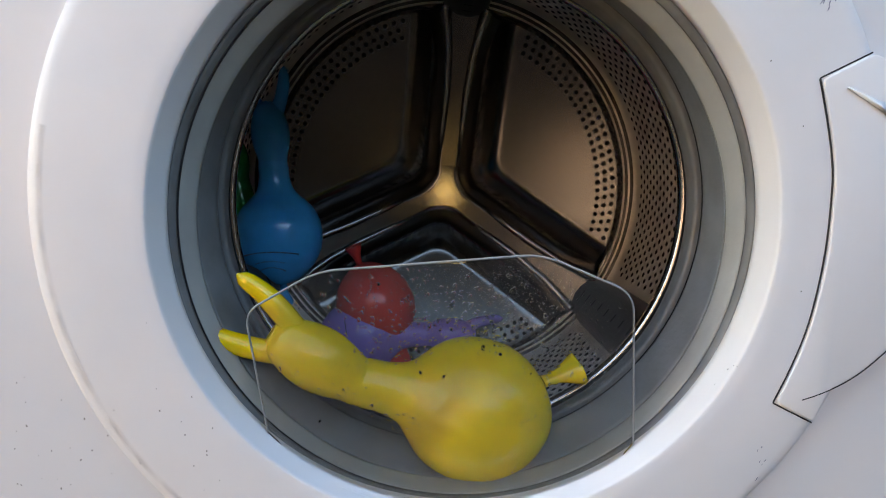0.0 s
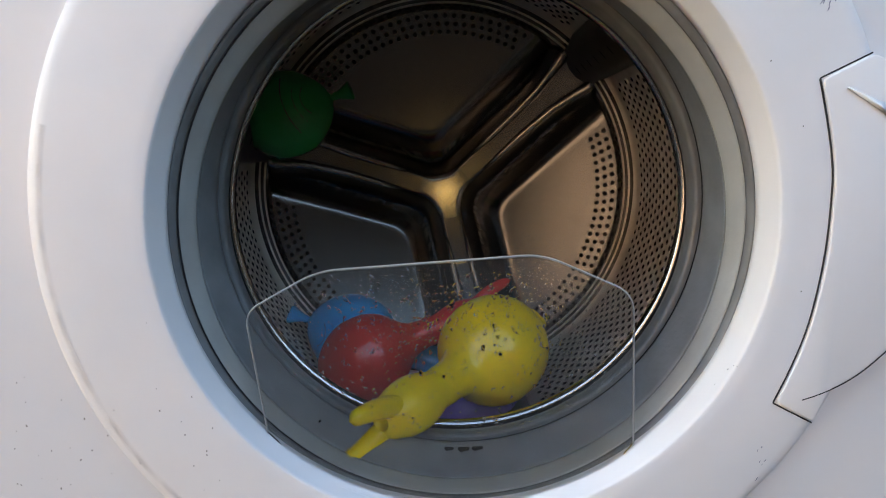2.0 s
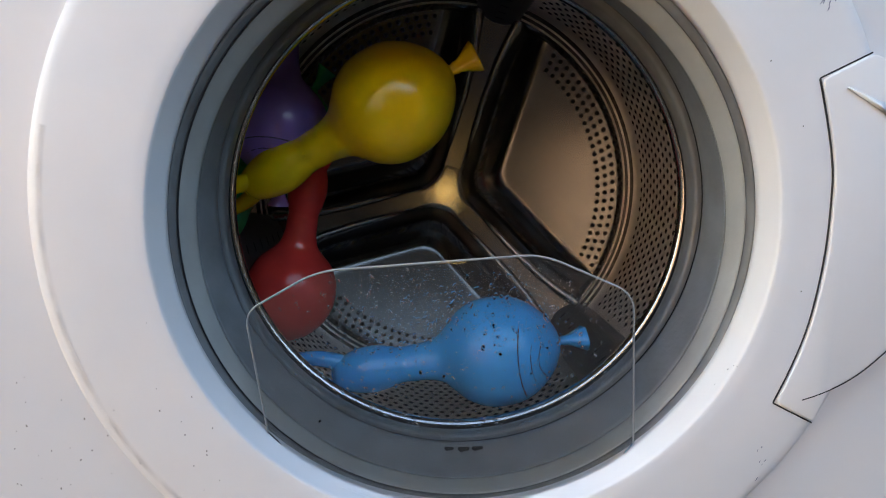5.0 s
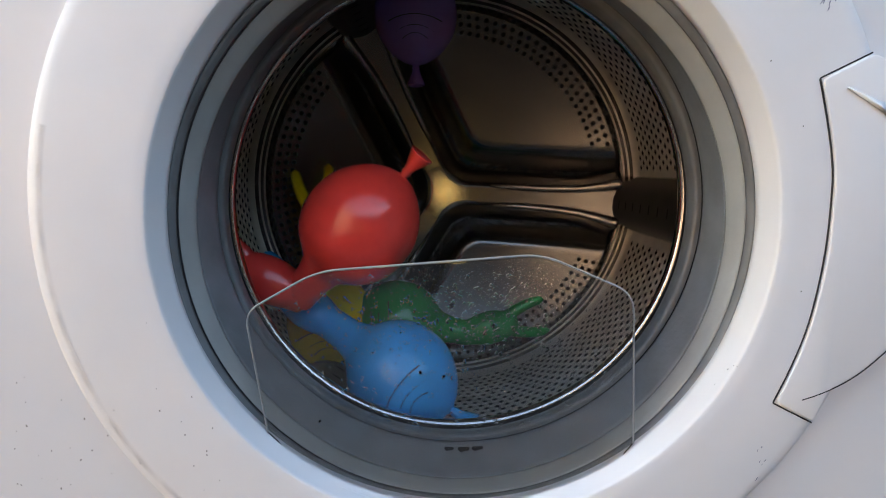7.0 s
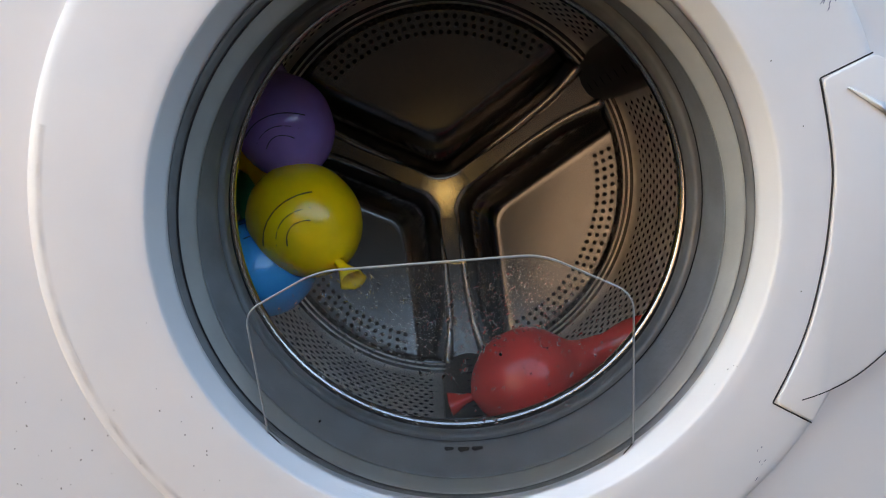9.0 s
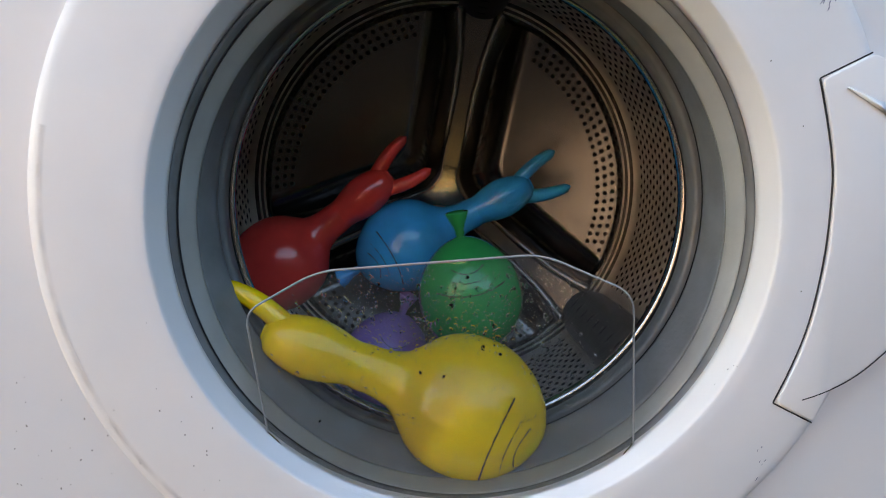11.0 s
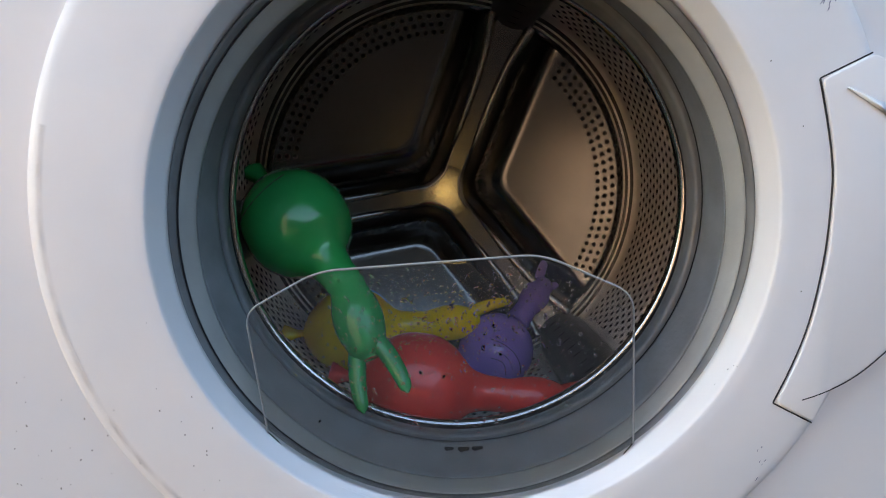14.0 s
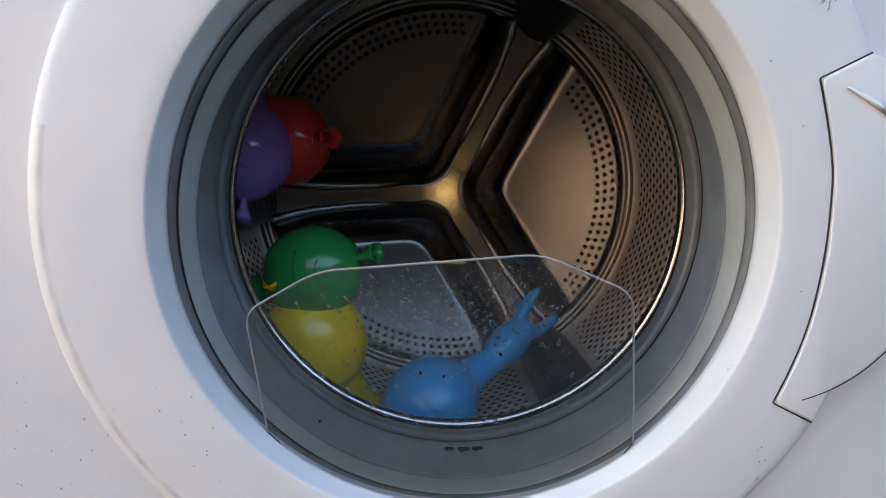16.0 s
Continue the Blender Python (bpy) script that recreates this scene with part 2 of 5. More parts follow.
def build_machine():
    machine = new("washing_machine")
    tagged(machine, "white front-loading washing machine with an open glassless porthole", "washing machine")
    # front panel: square plate with a round opening, ring by ring
    n = 96
    verts, faces = [], []
    for i in range(n):
        a = 2 * math.pi * i / n
        c, s = math.cos(a), math.sin(a)
        k = min(0.30 / max(abs(c), 1e-6), (0.395 if s > 0 else 0.44) / max(abs(s), 1e-6))
        for r, y in ((0.165, 0.03), (0.165, 0.0060), (0.26, 0.0060), (k, 0.0060), (k, 0.03)):
            verts.append((r * c, y, AX + r * s))
    for i in range(n):
        j = (i + 1) % n
        for q in range(4):
            faces.append((i * 5 + q, j * 5 + q, j * 5 + q + 1, i * 5 + q + 1))
    part("front_panel", mesh("front_panel", verts, faces, PANEL, False), machine)
    part("side_panel", mesh("side_panel", *box(-0.300, -0.296, 0.0305, 0.58, 0.01, 0.845), PANEL, False), machine)
    part("side_panel", mesh("side_panel", *box(0.296, 0.300, 0.0305, 0.58, 0.01, 0.845), PANEL, False), machine)
    part("top_panel", mesh("top_panel", *box(-0.300, 0.300, 0.0185, 0.58, 0.847, 0.87), PANEL, False), machine)
    part("back_panel", mesh("back_panel", *box(-0.295, 0.295, 0.576, 0.58, 0.01, 0.845), PANEL, False), machine)
    part("base", mesh("base", *box(-0.295, 0.295, 0.0305, 0.575, 0.0, 0.0095), TUB, False), machine)
    # outer tub, closed round the drum
    part("tub", mesh("tub", *lathe([(0.16, 0.094), (0.262, 0.094), (0.262, 0.42), (0.0, 0.42)], 64, 0, AX), TUB), machine)
    # door ring with its handle
    door = part("door_ring", mesh("door_ring", *door_ring(), WHITE), machine, "white moulded plastic door ring, scuffed and speckled")
    out = [Vector(p) for p in ((0.1985, 0.5358), (0.1740, 0.5235), (0.1793, 0.5069), (0.1838, 0.4905), (0.1866, 0.476), (0.1872, 0.4623), (0.1876, 0.446), (0.1870, 0.4302), (0.1850, 0.411), (0.1822, 0.3937), (0.1760, 0.373), (0.1682, 0.3531), (0.1905, 0.3415), (0.1972, 0.3604), (0.2065, 0.3654), (0.2151, 0.3718), (0.2256, 0.3823), (0.245, 0.42), (0.245, 0.52))]
    part("handle", mesh("handle", *slab(rounded(out, [0.003, 0.003] + [0.02] * 9 + [0.003, 0.003, 0.004] + [0.008] * 5, 4), -0.0033, 0.010, 0.0012, 4), WHITE), door, "white door handle plate with a dark seam round it")
    seam = [(0.1990, 0.5365), (0.1731, 0.5240), (0.1784, 0.5069), (0.1829, 0.4905), (0.1857, 0.476), (0.1863, 0.4623), (0.1867, 0.446), (0.1861, 0.4302), (0.1841, 0.411), (0.1813, 0.3937), (0.1751, 0.373), (0.1671, 0.3527), (0.1907, 0.3404)]
    seam_ends = Vector(seam[0]), Vector(seam[-1])
    seam = rounded([Vector(p) for p in seam], [0.0004, 0.001] + [0.02] * 9 + [0.001, 0.0004], 4)
    pts = [(p.x, door_y(math.hypot(p.x - GX, p.y - GZ)) - 0.0002, p.y) for p in [seam_ends[0]] + seam[5:-5] + [seam_ends[1]]]
    part("seam", mesh("seam", *tube(pts, 0.00045, 6), DARK), door)
    wedge = [Vector(p) for p in ((0.1861, 0.5195), (0.2053, 0.5082), (0.212, 0.5030), (0.212, 0.5105), (0.2050, 0.5120))]
    part("grip_crease", mesh("grip_crease", *slab(list(reversed(rounded(wedge, 0.001, 3))), -0.0043, -0.0031, 0.0005, 2), WHITE), door)
    # thin dark line drawn for the shadow along the grip's lower edge
    rim = rounded([Vector(p) for p in RIM_LINE], 0.012, 4)
    part("grip_shadow", mesh("grip_shadow", *tube([(p.x, -0.0033, p.y) for p in rim[5:-5]], 0.00032, 6), DARK), door)
    # gasket in the opening: soft rings, each with its own centre
    bead = stack([(0.1630, 0.0210, -0.001, 0.4440), (0.1600, 0.0150, -0.001, 0.4438), (0.1588, 0.0142, -0.001, 0.4436), (0.1580, 0.0150, -0.001, 0.4436), (0.1570, 0.0178, -0.001, 0.4436), (0.1566, 0.0186, -0.001, 0.4436), (0.1590, 0.0188, -0.001, 0.4436)])
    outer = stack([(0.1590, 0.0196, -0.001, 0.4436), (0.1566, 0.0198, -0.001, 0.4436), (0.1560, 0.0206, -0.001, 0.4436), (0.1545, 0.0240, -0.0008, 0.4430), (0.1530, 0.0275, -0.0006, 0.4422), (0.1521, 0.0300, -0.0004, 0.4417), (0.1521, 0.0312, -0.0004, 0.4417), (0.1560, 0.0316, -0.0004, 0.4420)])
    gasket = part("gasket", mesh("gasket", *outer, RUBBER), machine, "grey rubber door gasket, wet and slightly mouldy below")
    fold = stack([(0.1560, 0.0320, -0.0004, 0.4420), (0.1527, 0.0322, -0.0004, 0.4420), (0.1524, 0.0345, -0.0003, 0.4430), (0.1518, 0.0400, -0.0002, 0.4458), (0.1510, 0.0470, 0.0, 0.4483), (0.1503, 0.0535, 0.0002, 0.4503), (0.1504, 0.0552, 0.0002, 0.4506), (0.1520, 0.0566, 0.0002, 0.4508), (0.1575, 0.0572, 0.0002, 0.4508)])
    lip = stack([(0.1580, 0.0650, 0.0, 0.4500), (0.1530, 0.0652, 0.0, 0.4500), (0.1515, 0.0660, 0.0, 0.4499), (0.1511, 0.0685, 0.0, 0.4497), (0.1512, 0.0730, -0.0003, 0.4492), (0.1516, 0.0772, -0.0003, 0.4488), (0.1528, 0.0790, -0.0003, 0.4487), (0.1550, 0.0800, -0.0002, 0.4487), (0.170, 0.0815, 0.0, 0.4487), (0.170, 0.0935, 0.0, 0.4487)])
    part("gasket_bead", mesh("gasket_bead", *bead, RUBBER_LIP), gasket, "dark rubber bead under the door ring")
    # flat dark rings stand in for the shade in the gasket's grooves
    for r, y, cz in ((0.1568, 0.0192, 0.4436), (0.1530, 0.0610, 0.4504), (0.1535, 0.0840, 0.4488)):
        part("shadow_gap", mesh("shadow_gap", *stack([(r, y, 0.0, cz), (r + 0.006, y, 0.0, cz)]), GAP_SHADE), gasket)
    # lip and fold carry their shade in the rubber's colour
    part("gasket_lip", mesh("gasket_lip", *lip, RUBBER_LIP), gasket, "wet rubber lip against the drum, shade in its colour")
    part("gasket_fold", mesh("gasket_fold", *fold, RUBBER_IN), gasket, "inner fold of wet grey rubber, darkened for shade")
    for dx, wide, deep in ((-0.0085, 0.022, 0.0034), (0.0010, 0.026, 0.0050), (0.0100, 0.026, 0.0040)):
        a = math.atan2(-0.1500, dx)
        spot = []
        for u, v in ((-1, -0.2), (-0.8, 0.6), (-0.2, 1), (0.5, 0.9), (1, 0.1), (0.8, -0.5), (0.1, -0.6), (-0.5, -1)):
            q = a + wide * u
            spot.append((0.1503 * math.cos(q), 0.0490 + deep * v, 0.4489 + 0.1503 * math.sin(q) + 0.0003))
        part("drain_hole", mesh("drain_hole", spot, [tuple(range(8))], DARK, False), gasket)
    return machine, door, gasket


# ---- drum, in its own space: axis along y through the origin ----
R_DRUM, Y_MOUTH, Y_BACK = 0.235, 0.085, 0.362


def dish(data):
    """The drum's back is a shallow bowl: pushes points deeper towards the axis."""
    verts, faces = data
    return [(x, y + 0.045 * max(0.0, 1 - (x * x + z * z) / 0.0455), z) for x, y, z in verts], faces


def polar(r, deg):
    return Vector((r * math.cos(radians(deg)), r * math.sin(radians(deg))))


def soft_min(a, b, k):
    h = max(0.0, min(1.0, 0.5 + 0.5 * (b - a) / k))
    return b * (1 - h) + a * h - k * h * (1 - h)


def panel_height(r, deg, mid):
    """Pressed panel between two arms: flat, with wide round shoulders."""
    d1, d2 = (r * math.sin(radians(60 + side * (deg - mid))) - 0.034 for side in (1, -1))
    d = soft_min(soft_min(d1, d2, 0.018), (0.2140 - r) * 6.0, 0.006)
    u = max(0.0, min(1.0, d / 0.028))
    return 0.0004 + 0.0146 * u * u * (3 - 2 * u) if d > 0 else -0.0008


def spider_height(r, deg, mid):
    """Three arms that run together in the middle and widen at their ends."""
    best = 1.0
    for k in range(3):
        a = radians(deg - 120 * k)
        u, v = r * math.cos(a), abs(r * math.sin(a))
        wide = 0.033 + 0.012 * max(0.0, min(1.0, (u - 0.15) / 0.05)) ** 2
        d = v - wide if u > 0 else math.hypot(u, v) - wide
        best = soft_min(best, d, 0.016)
    u = min(1.0, -best / 0.024)
    return 0.0004 + 0.0251 * u * u * (3 - 2 * u) if best < 0 else -0.0008


def hub_height(r, deg, mid):
    return spider_height(r, deg, mid) + 0.0004 + 0.0014 * (1 - (r / 0.033) ** 2)


def pressed(r0, r1, nr, a0, a1, na, height, mid):
    """Sheet raised from the drum's back by a height over radius and angle; its flat rest is left out."""
    high = [[height(r0 + (r1 - r0) * i / nr, a0 + (a1 - a0) * j / na, mid) for j in range(na + 1)] for i in range(nr + 1)]
    verts = []
    for i in range(nr + 1):
        for j in range(na + 1):
            p = polar(r0 + (r1 - r0) * i / nr, a0 + (a1 - a0) * j / na)
            verts.append((p.x, Y_BACK - high[i][j], p.y))
    faces = []
    for i in range(nr):
        for j in range(na):
            if max(high[i][j], high[i + 1][j], high[i][j + 1], high[i + 1][j + 1]) > 0:
                q = i * (na + 1) + j
                faces.append((q, q + 1, q + na + 2, q + na + 1))
    return verts, faces


def build_drum(machine):
    wall = [(0.2300, Y_BACK), (0.2335, Y_BACK - 0.003), (R_DRUM, Y_BACK - 0.010), (R_DRUM, 0.128), (0.2330, 0.120), (0.2240, 0.113), (0.1600, 0.096), (0.1545, 0.093)]
    drum = part("drum", mesh("drum", *lathe(wall, 160), STEEL_RUB), machine, "perforated stainless steel drum with three lifters")
    drum.location = (0, 0, AX)
    rim = [(0.1545 + 0.0030 * math.cos(a), 0.0885 + 0.0042 * math.sin(a)) for a in [2 * math.pi * i / 12 for i in range(12)]]
    part("mouth_rim", mesh("mouth_rim", *lathe(rim, 160, close=True), STEEL_RIM), drum, "bright rolled steel rim")
    plate = [(r, Y_BACK + 0.0012) for r in np.linspace(0.0, 0.205, 24)] + [ (0.2120, Y_BACK + 0.001), (0.2145, Y_BACK - 0.004), (0.2175, Y_BACK - 0.004), (0.2195, Y_BACK + 0.001), (0.2305, Y_BACK)]
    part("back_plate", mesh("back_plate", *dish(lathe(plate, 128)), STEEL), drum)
    for k in range(3):
        mid = 60 + 120 * k
        # dished panel between two arms
        w, ro = 0.041, 0.2141
        half = 60 - math.degrees(math.asin(w / ro))
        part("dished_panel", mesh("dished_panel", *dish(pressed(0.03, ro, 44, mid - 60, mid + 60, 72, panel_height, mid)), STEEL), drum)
        # rolled groove lines round the panel
        for r in (0.2165, 0.2225):
            ring = [(r + 0.0012 * math.cos(a), Y_BACK - 0.0055 + 0.0018 * math.sin(a)) for a in [2 * math.pi * i / 8 for i in range(8)]]
            part("rolled_bead", mesh("rolled_bead", *lathe(ring, 40, close=True, a0=mid - half - 4, a1=mid + half + 4), STEEL_EDGE), drum)
        # lifter: paddle along the wall
        arm = 120 * k
        prof = [(-0.034, R_DRUM), (-0.029, 0.224), (-0.023, 0.209), (-0.015, 0.201), (-0.006, 0.1985), (0.006, 0.1985), (0.015, 0.201), (0.023, 0.209), (0.029, 0.224), (0.034, R_DRUM)]
        c, s = math.cos(radians(arm)), math.sin(radians(arm))
        verts, faces = [], []
        for y, lift in ((0.118, 0.6), (0.126, 0.85), (0.15, 1.0), (0.25, 1.0), (Y_BACK - 0.001, 1.0)):
            for t, r in prof:
                q = R_DRUM - (R_DRUM - r) * lift
                verts.append((q * c - t * s, y, q * s + t * c))
        for i in range(4):
            for j in range(9):
                faces.append((i * 10 + j, i * 10 + j + 1, (i + 1) * 10 + j + 1, (i + 1) * 10 + j))
        faces.append(tuple(range(10)))
        lifter = part("lifter", mesh("lifter", verts, faces, PADDLE), drum, "dull steel lifter with a row of slots")
        slots = []
        for i in range(9):
            y = 0.160 + i * 0.020
            slots.append(([(0.1981 * c - t * s, yy, 0.1981 * s + t * c) for t, yy in ((-0.0045, y), (0.0045, y), (0.0045, y + 0.0026), (-0.0045, y + 0.0026))], [(0, 1, 2, 3)]))
        part("slot", mesh("slot", *joined(slots), HOLE, False), lifter)
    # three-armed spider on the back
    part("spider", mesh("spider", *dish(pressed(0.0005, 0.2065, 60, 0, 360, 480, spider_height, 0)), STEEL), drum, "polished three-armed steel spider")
    # the arms' faces are hollowed between two ridges
    for k in range(3):
        c, s = math.cos(radians(120 * k)), math.sin(radians(120 * k))
        for side in (-1, 1):
            line = [(0.055, 0.0120), (0.085, 0.0118), (0.12, 0.0120), (0.16, 0.0145), (0.182, 0.0185), (0.198, 0.0225), (0.205, 0.0235)]
            pts = [(u * c - side * w * s, Y_BACK - 0.0255, u * s + side * w * c) for u, w in line]
            part("ridge", mesh("ridge", *dish(tube(pts, 0.0050, 12, [0.45, 0.8, 1, 1.05, 1.2, 1.5, 1.2])), STEEL_RIDGE), drum)
    part("hub", mesh("hub", *dish(pressed(0.0003, 0.0330, 16, 0, 360, 96, hub_height, 0)), STEEL_HUB), drum, "three-cornered steel hub with a glow painted in its middle")
    # holes: each a rolled rim round a dark opening
    rims, dark = [], []

    def hole(p, e1, e2, nrm, r, edge=1.45, rise=0.0006):
        v = [p + (e1 * math.cos(a) + e2 * math.sin(a)) * q + nrm * h for q, h in ((r * edge, 0.0001), (r, rise)) for a in [2 * math.pi * i / 7 for i in range(7)]]
        rims.append((v, [(i, (i + 1) % 7, 7 + (i + 1) % 7, 7 + i) for i in range(7)]))
        dark.append(([p + (e1 * math.cos(a) + e2 * math.sin(a)) * r * 1.02 + nrm * (rise - 0.0002) for a in [2 * math.pi * i / 7 for i in range(7)]], [tuple(range(7))]))

    for k in range(3):
        for row, r in enumerate((0.1845, 0.1925, 0.2005, 0.2085)):
            half = 60 - math.degrees(math.asin(0.066 / r))
            m = int(half * 2 / 3.0)
            for i in range(m):
                a = 60 + 120 * k - half + (i + 0.5 * (row % 2)) * 3.0 + 1
                q = polar(r, a)
                hole(Vector((q.x, Y_BACK - 0.0150, q.y)), Vector((1, 0, 0)), Vector((0, 0, 1)), Vector((0, -1, 0)), 0.0021)
    plate_rims, plate_dark = list(rims), list(dark)
    rims.clear(), dark.clear()
    n_round, n_deep = 128, 26
    for j in range(n_deep):
        y = 0.136 + j * (Y_BACK - 0.016 - 0.136) / (n_deep - 1)
        for i in range(n_round):
            a = (i + 0.5 * (j % 2)) * 360 / n_round
            d = (a + 60) % 120 - 60
            if abs(d) < 10.5:
                continue
            e = polar(1, a)
            nrm = Vector((-e.x, 0, -e.y))
            hole(Vector((e.x * R_DRUM, y, e.y * R_DRUM)), Vector((0, 1, 0)), Vector((-e.y, 0, e.x)), nrm, 0.0029, 1.5, 0.0016)
    for name, data, material in (("plate_hole_rim", plate_rims, STEEL), ("plate_hole", plate_dark, HOLE), ("wall_hole_rim", rims, STEEL_EDGE), ("wall_hole", dark, HOLE)):
        tagged(part(name, mesh(name, *(dish(joined(data)) if name.startswith("plate") else joined(data)), material), drum), kind="stuff")
    return drum


# ---- clear sheet in the opening ----
def build_sheet():
    top = [(0.0915, 0.4118), (0.0402, 0.4339), (-0.0815, 0.4252), (-0.1210, 0.4028)]
    line = rounded([Vector((0.0965, 0.3225))] + [Vector(p) for p in top] + [Vector((-0.1122, 0.3325))], [0.0005, 0.011, 0.012, 0.012, 0.009, 0.0005], 7)
    # the lower edge follows the round groove of the gasket
    arc = [Vector((GX, GZ)) + polar(0.1592, a) for a in range(230, 308, 3)]
    edge = [(p.x, 0.0105, p.y) for p in line]
    sheet = new("acrylic_sheet", mesh("acrylic_sheet", *slab(line + arc, 0.0095, 0.0117, 0.0002, 1), ACRYLIC, False))
    tagged(sheet, "clear acrylic splash sheet standing in the gasket, beaded with water", "splash guard")
    sheet.visible_shadow = False
    part("cut_edge", mesh("cut_edge", *tube(edge, 0.00065, 6), ACRYLIC_EDGE), sheet, "pale sawn edge of the acrylic sheet")
    rnd = random.Random(4)
    drops = []

    def drop(x, z, r, stretch, lean, bend=0.0, n=10):
        """A raised bead of water on the sheet's face; bend curls a run of water sideways."""
        v, f = [], []
        for q, h in ((1.0, 0.0), (0.95, 0.30), (0.80, 0.44), (0.45, 0.50)):
            for m in range(n):
                a = 2 * math.pi * m / n
                u, w = r * q * math.cos(a), r * q * math.sin(a) * stretch
                u += bend * (w * w / (r * stretch)) / stretch
                v.append((x + u * math.cos(lean) - w * math.sin(lean), 0.00948 - r * h * 0.9, z + u * math.sin(lean) + w * math.cos(lean)))
        v.append((x, 0.00948 - r * 0.52 * 0.9, z))
        for k in range(3):
            f += [(k * n + m, k * n + (m + 1) % n, k * n + n + (m + 1) % n, k * n + n + m) for m in range(n)]
        f += [(3 * n + m, 3 * n + (m + 1) % n, 4 * n) for m in range(n)]
        v += v[:n]
        f.append(tuple(reversed(range(4 * n + 1, 5 * n + 1))))
        drops.append((v, f))

    for i in range(2000):
        if i < 1350:
            x, z = rnd.gauss(-0.004, 0.046), rnd.gauss(0.398, 0.020)
        else:
            x, z = rnd.uniform(-0.112, 0.088), rnd.uniform(0.300, 0.425)
        top = 0.427 - max(0, -x - 0.075) * 0.55 - max(0, x - 0.038) * 0.45
        if not (-0.112 < x < 0.086 and z < top) or math.hypot(x - GX, z - GZ) > 0.152:
            continue
        big = i % 9 == 0 and z > 0.335
        r = rnd.uniform(0.00055, 0.00115) if big else 0.00018 + 0.0006 * rnd.random() ** 3
        drop(x, z, r, rnd.uniform(1.0, 2.0) if big else rnd.uniform(0.8, 1.6), rnd.uniform(-0.7, 0.7), rnd.uniform(-0.9, 0.9) if big else 0.0)
    # a row of water held above the drum's lower rim
    for i in range(46):
        a = radians(rnd.uniform(226, 322))
        rr = 0.1235 + rnd.uniform(-0.003, 0.003)
        x, z = -0.0005 + rr * math.cos(a), 0.4585 + rr * math.sin(a)
        if -0.112 < x < 0.088:
            drop(x, z, rnd.uniform(0.0003, 0.0008), rnd.uniform(1.2, 2.6), a + rnd.uniform(-0.4, 0.4), rnd.uniform(-0.8, 0.8))
    d = part("condensation", mesh("condensation", *joined(drops), WATER), sheet, "small clear water drops and streaks")
    d.visible_shadow = False
    tagged(d, kind="stuff")


# ---- dirt on the white plastic ----
def blob(x, z, r, rnd, stretch=1.0, lean=0.0, off=0.0003):
    rad = math.hypot(x - GX, z - GZ)
    y = (door_y(rad) if rad < 0.2155 else 0.0060) - off
    n = 7
    v = []
    for i in range(n):
        a = 2 * math.pi * i / n
        q = r * rnd.uniform(0.6, 1.2)
        u, w = q * math.cos(a), q * math.sin(a) * stretch
        v.append((x + u * math.cos(lean) - w * math.sin(lean), y, z + u * math.sin(lean) + w * math.cos(lean)))
    return v, [tuple(range(n))]


def build_dirt(door):
    rnd = random.Random(11)
    specks = []
    for i in range(44):
        x, z = rnd.uniform(-0.25, -0.135), rnd.uniform(0.29, 0.37)
        if 0.168 < math.hypot(x - GX, z - GZ):
            specks.append(blob(x, z, rnd.uniform(0.00015, 0.00045), rnd, rnd.uniform(1, 2.2), rnd.uniform(-1, 1)))
    for i in range(26):
        a, r = rnd.uniform(0, 360), rnd.uniform(0.168, 0.215)
        specks.append(blob(GX + r * math.cos(radians(a)), GZ + r * math.sin(radians(a)), rnd.uniform(0.0002, 0.0005), rnd, 1.4))
    specks.append(blob(-0.2225, 0.4415, 0.0008, rnd))
    for i in range(4):
        a, r = rnd.uniform(-32, -26), rnd.uniform(0.1608, 0.1645)
        specks.append(blob(GX + r * math.cos(radians(a)), GZ + r * math.sin(radians(a)), rnd.uniform(0.0002, 0.0005), rnd, 1.6, off=0.0005))
    tagged(part("dirt", mesh("dirt", *joined(specks), SPECK, False), door), kind="stuff")
    scuffs = []
    for x, z, s in ((0.1640, 0.3045, 7), (0.1645, 0.3190, 3), (0.1633, 0.3278, 2), (0.1715, 0.5590, 5), (0.1745, 0.5605, 3), (0.1835, 0.497, 2)):
        for i in range(s):
            scuffs.append(blob(x + rnd.uniform(-0.003, 0.003), z + rnd.uniform(-0.004, 0.004), rnd.uniform(0.00014, 0.00034), rnd, rnd.uniform(2, 7), rnd.uniform(-0.6, 0.0)))
    tagged(part("scuffing", mesh("scuffing", *joined(scuffs), INK, False), door), kind="stuff")
    strip = lathe([(r, door_y(0.213) - 0.0004 + max(0.0, r - 0.2145) * 0.30) for r in (0.2100, 0.2125, 0.2145, 0.2165)], 60, GX, GZ, a0=165, a1=260)
    part("tan_band", mesh("tan_band", *strip, TAN_BAND), door, "faint patchy tan band along the ring's edge")


# ---- balloons: long axis along x towards the small end, printed face towards z ----
def spin(profile, n=28):
    """Solid of revolution about x; profile in (x, radius)."""
    verts, faces, p = [], [], len(profile)
    for x, r in profile:
        verts += [(x, r * math.cos(2 * math.pi * k / n), r * math.sin(2 * math.pi * k / n)) for k in range(n)]
    for i in range(p - 1):
        for k in range(n):
            m = (k + 1) % n
            faces.append((i * n + k, i * n + m, (i + 1) * n + m, (i + 1) * n + k))
    faces += [tuple(range(n)), tuple(reversed(range((p - 1) * n, p * n)))]
    return verts, faces


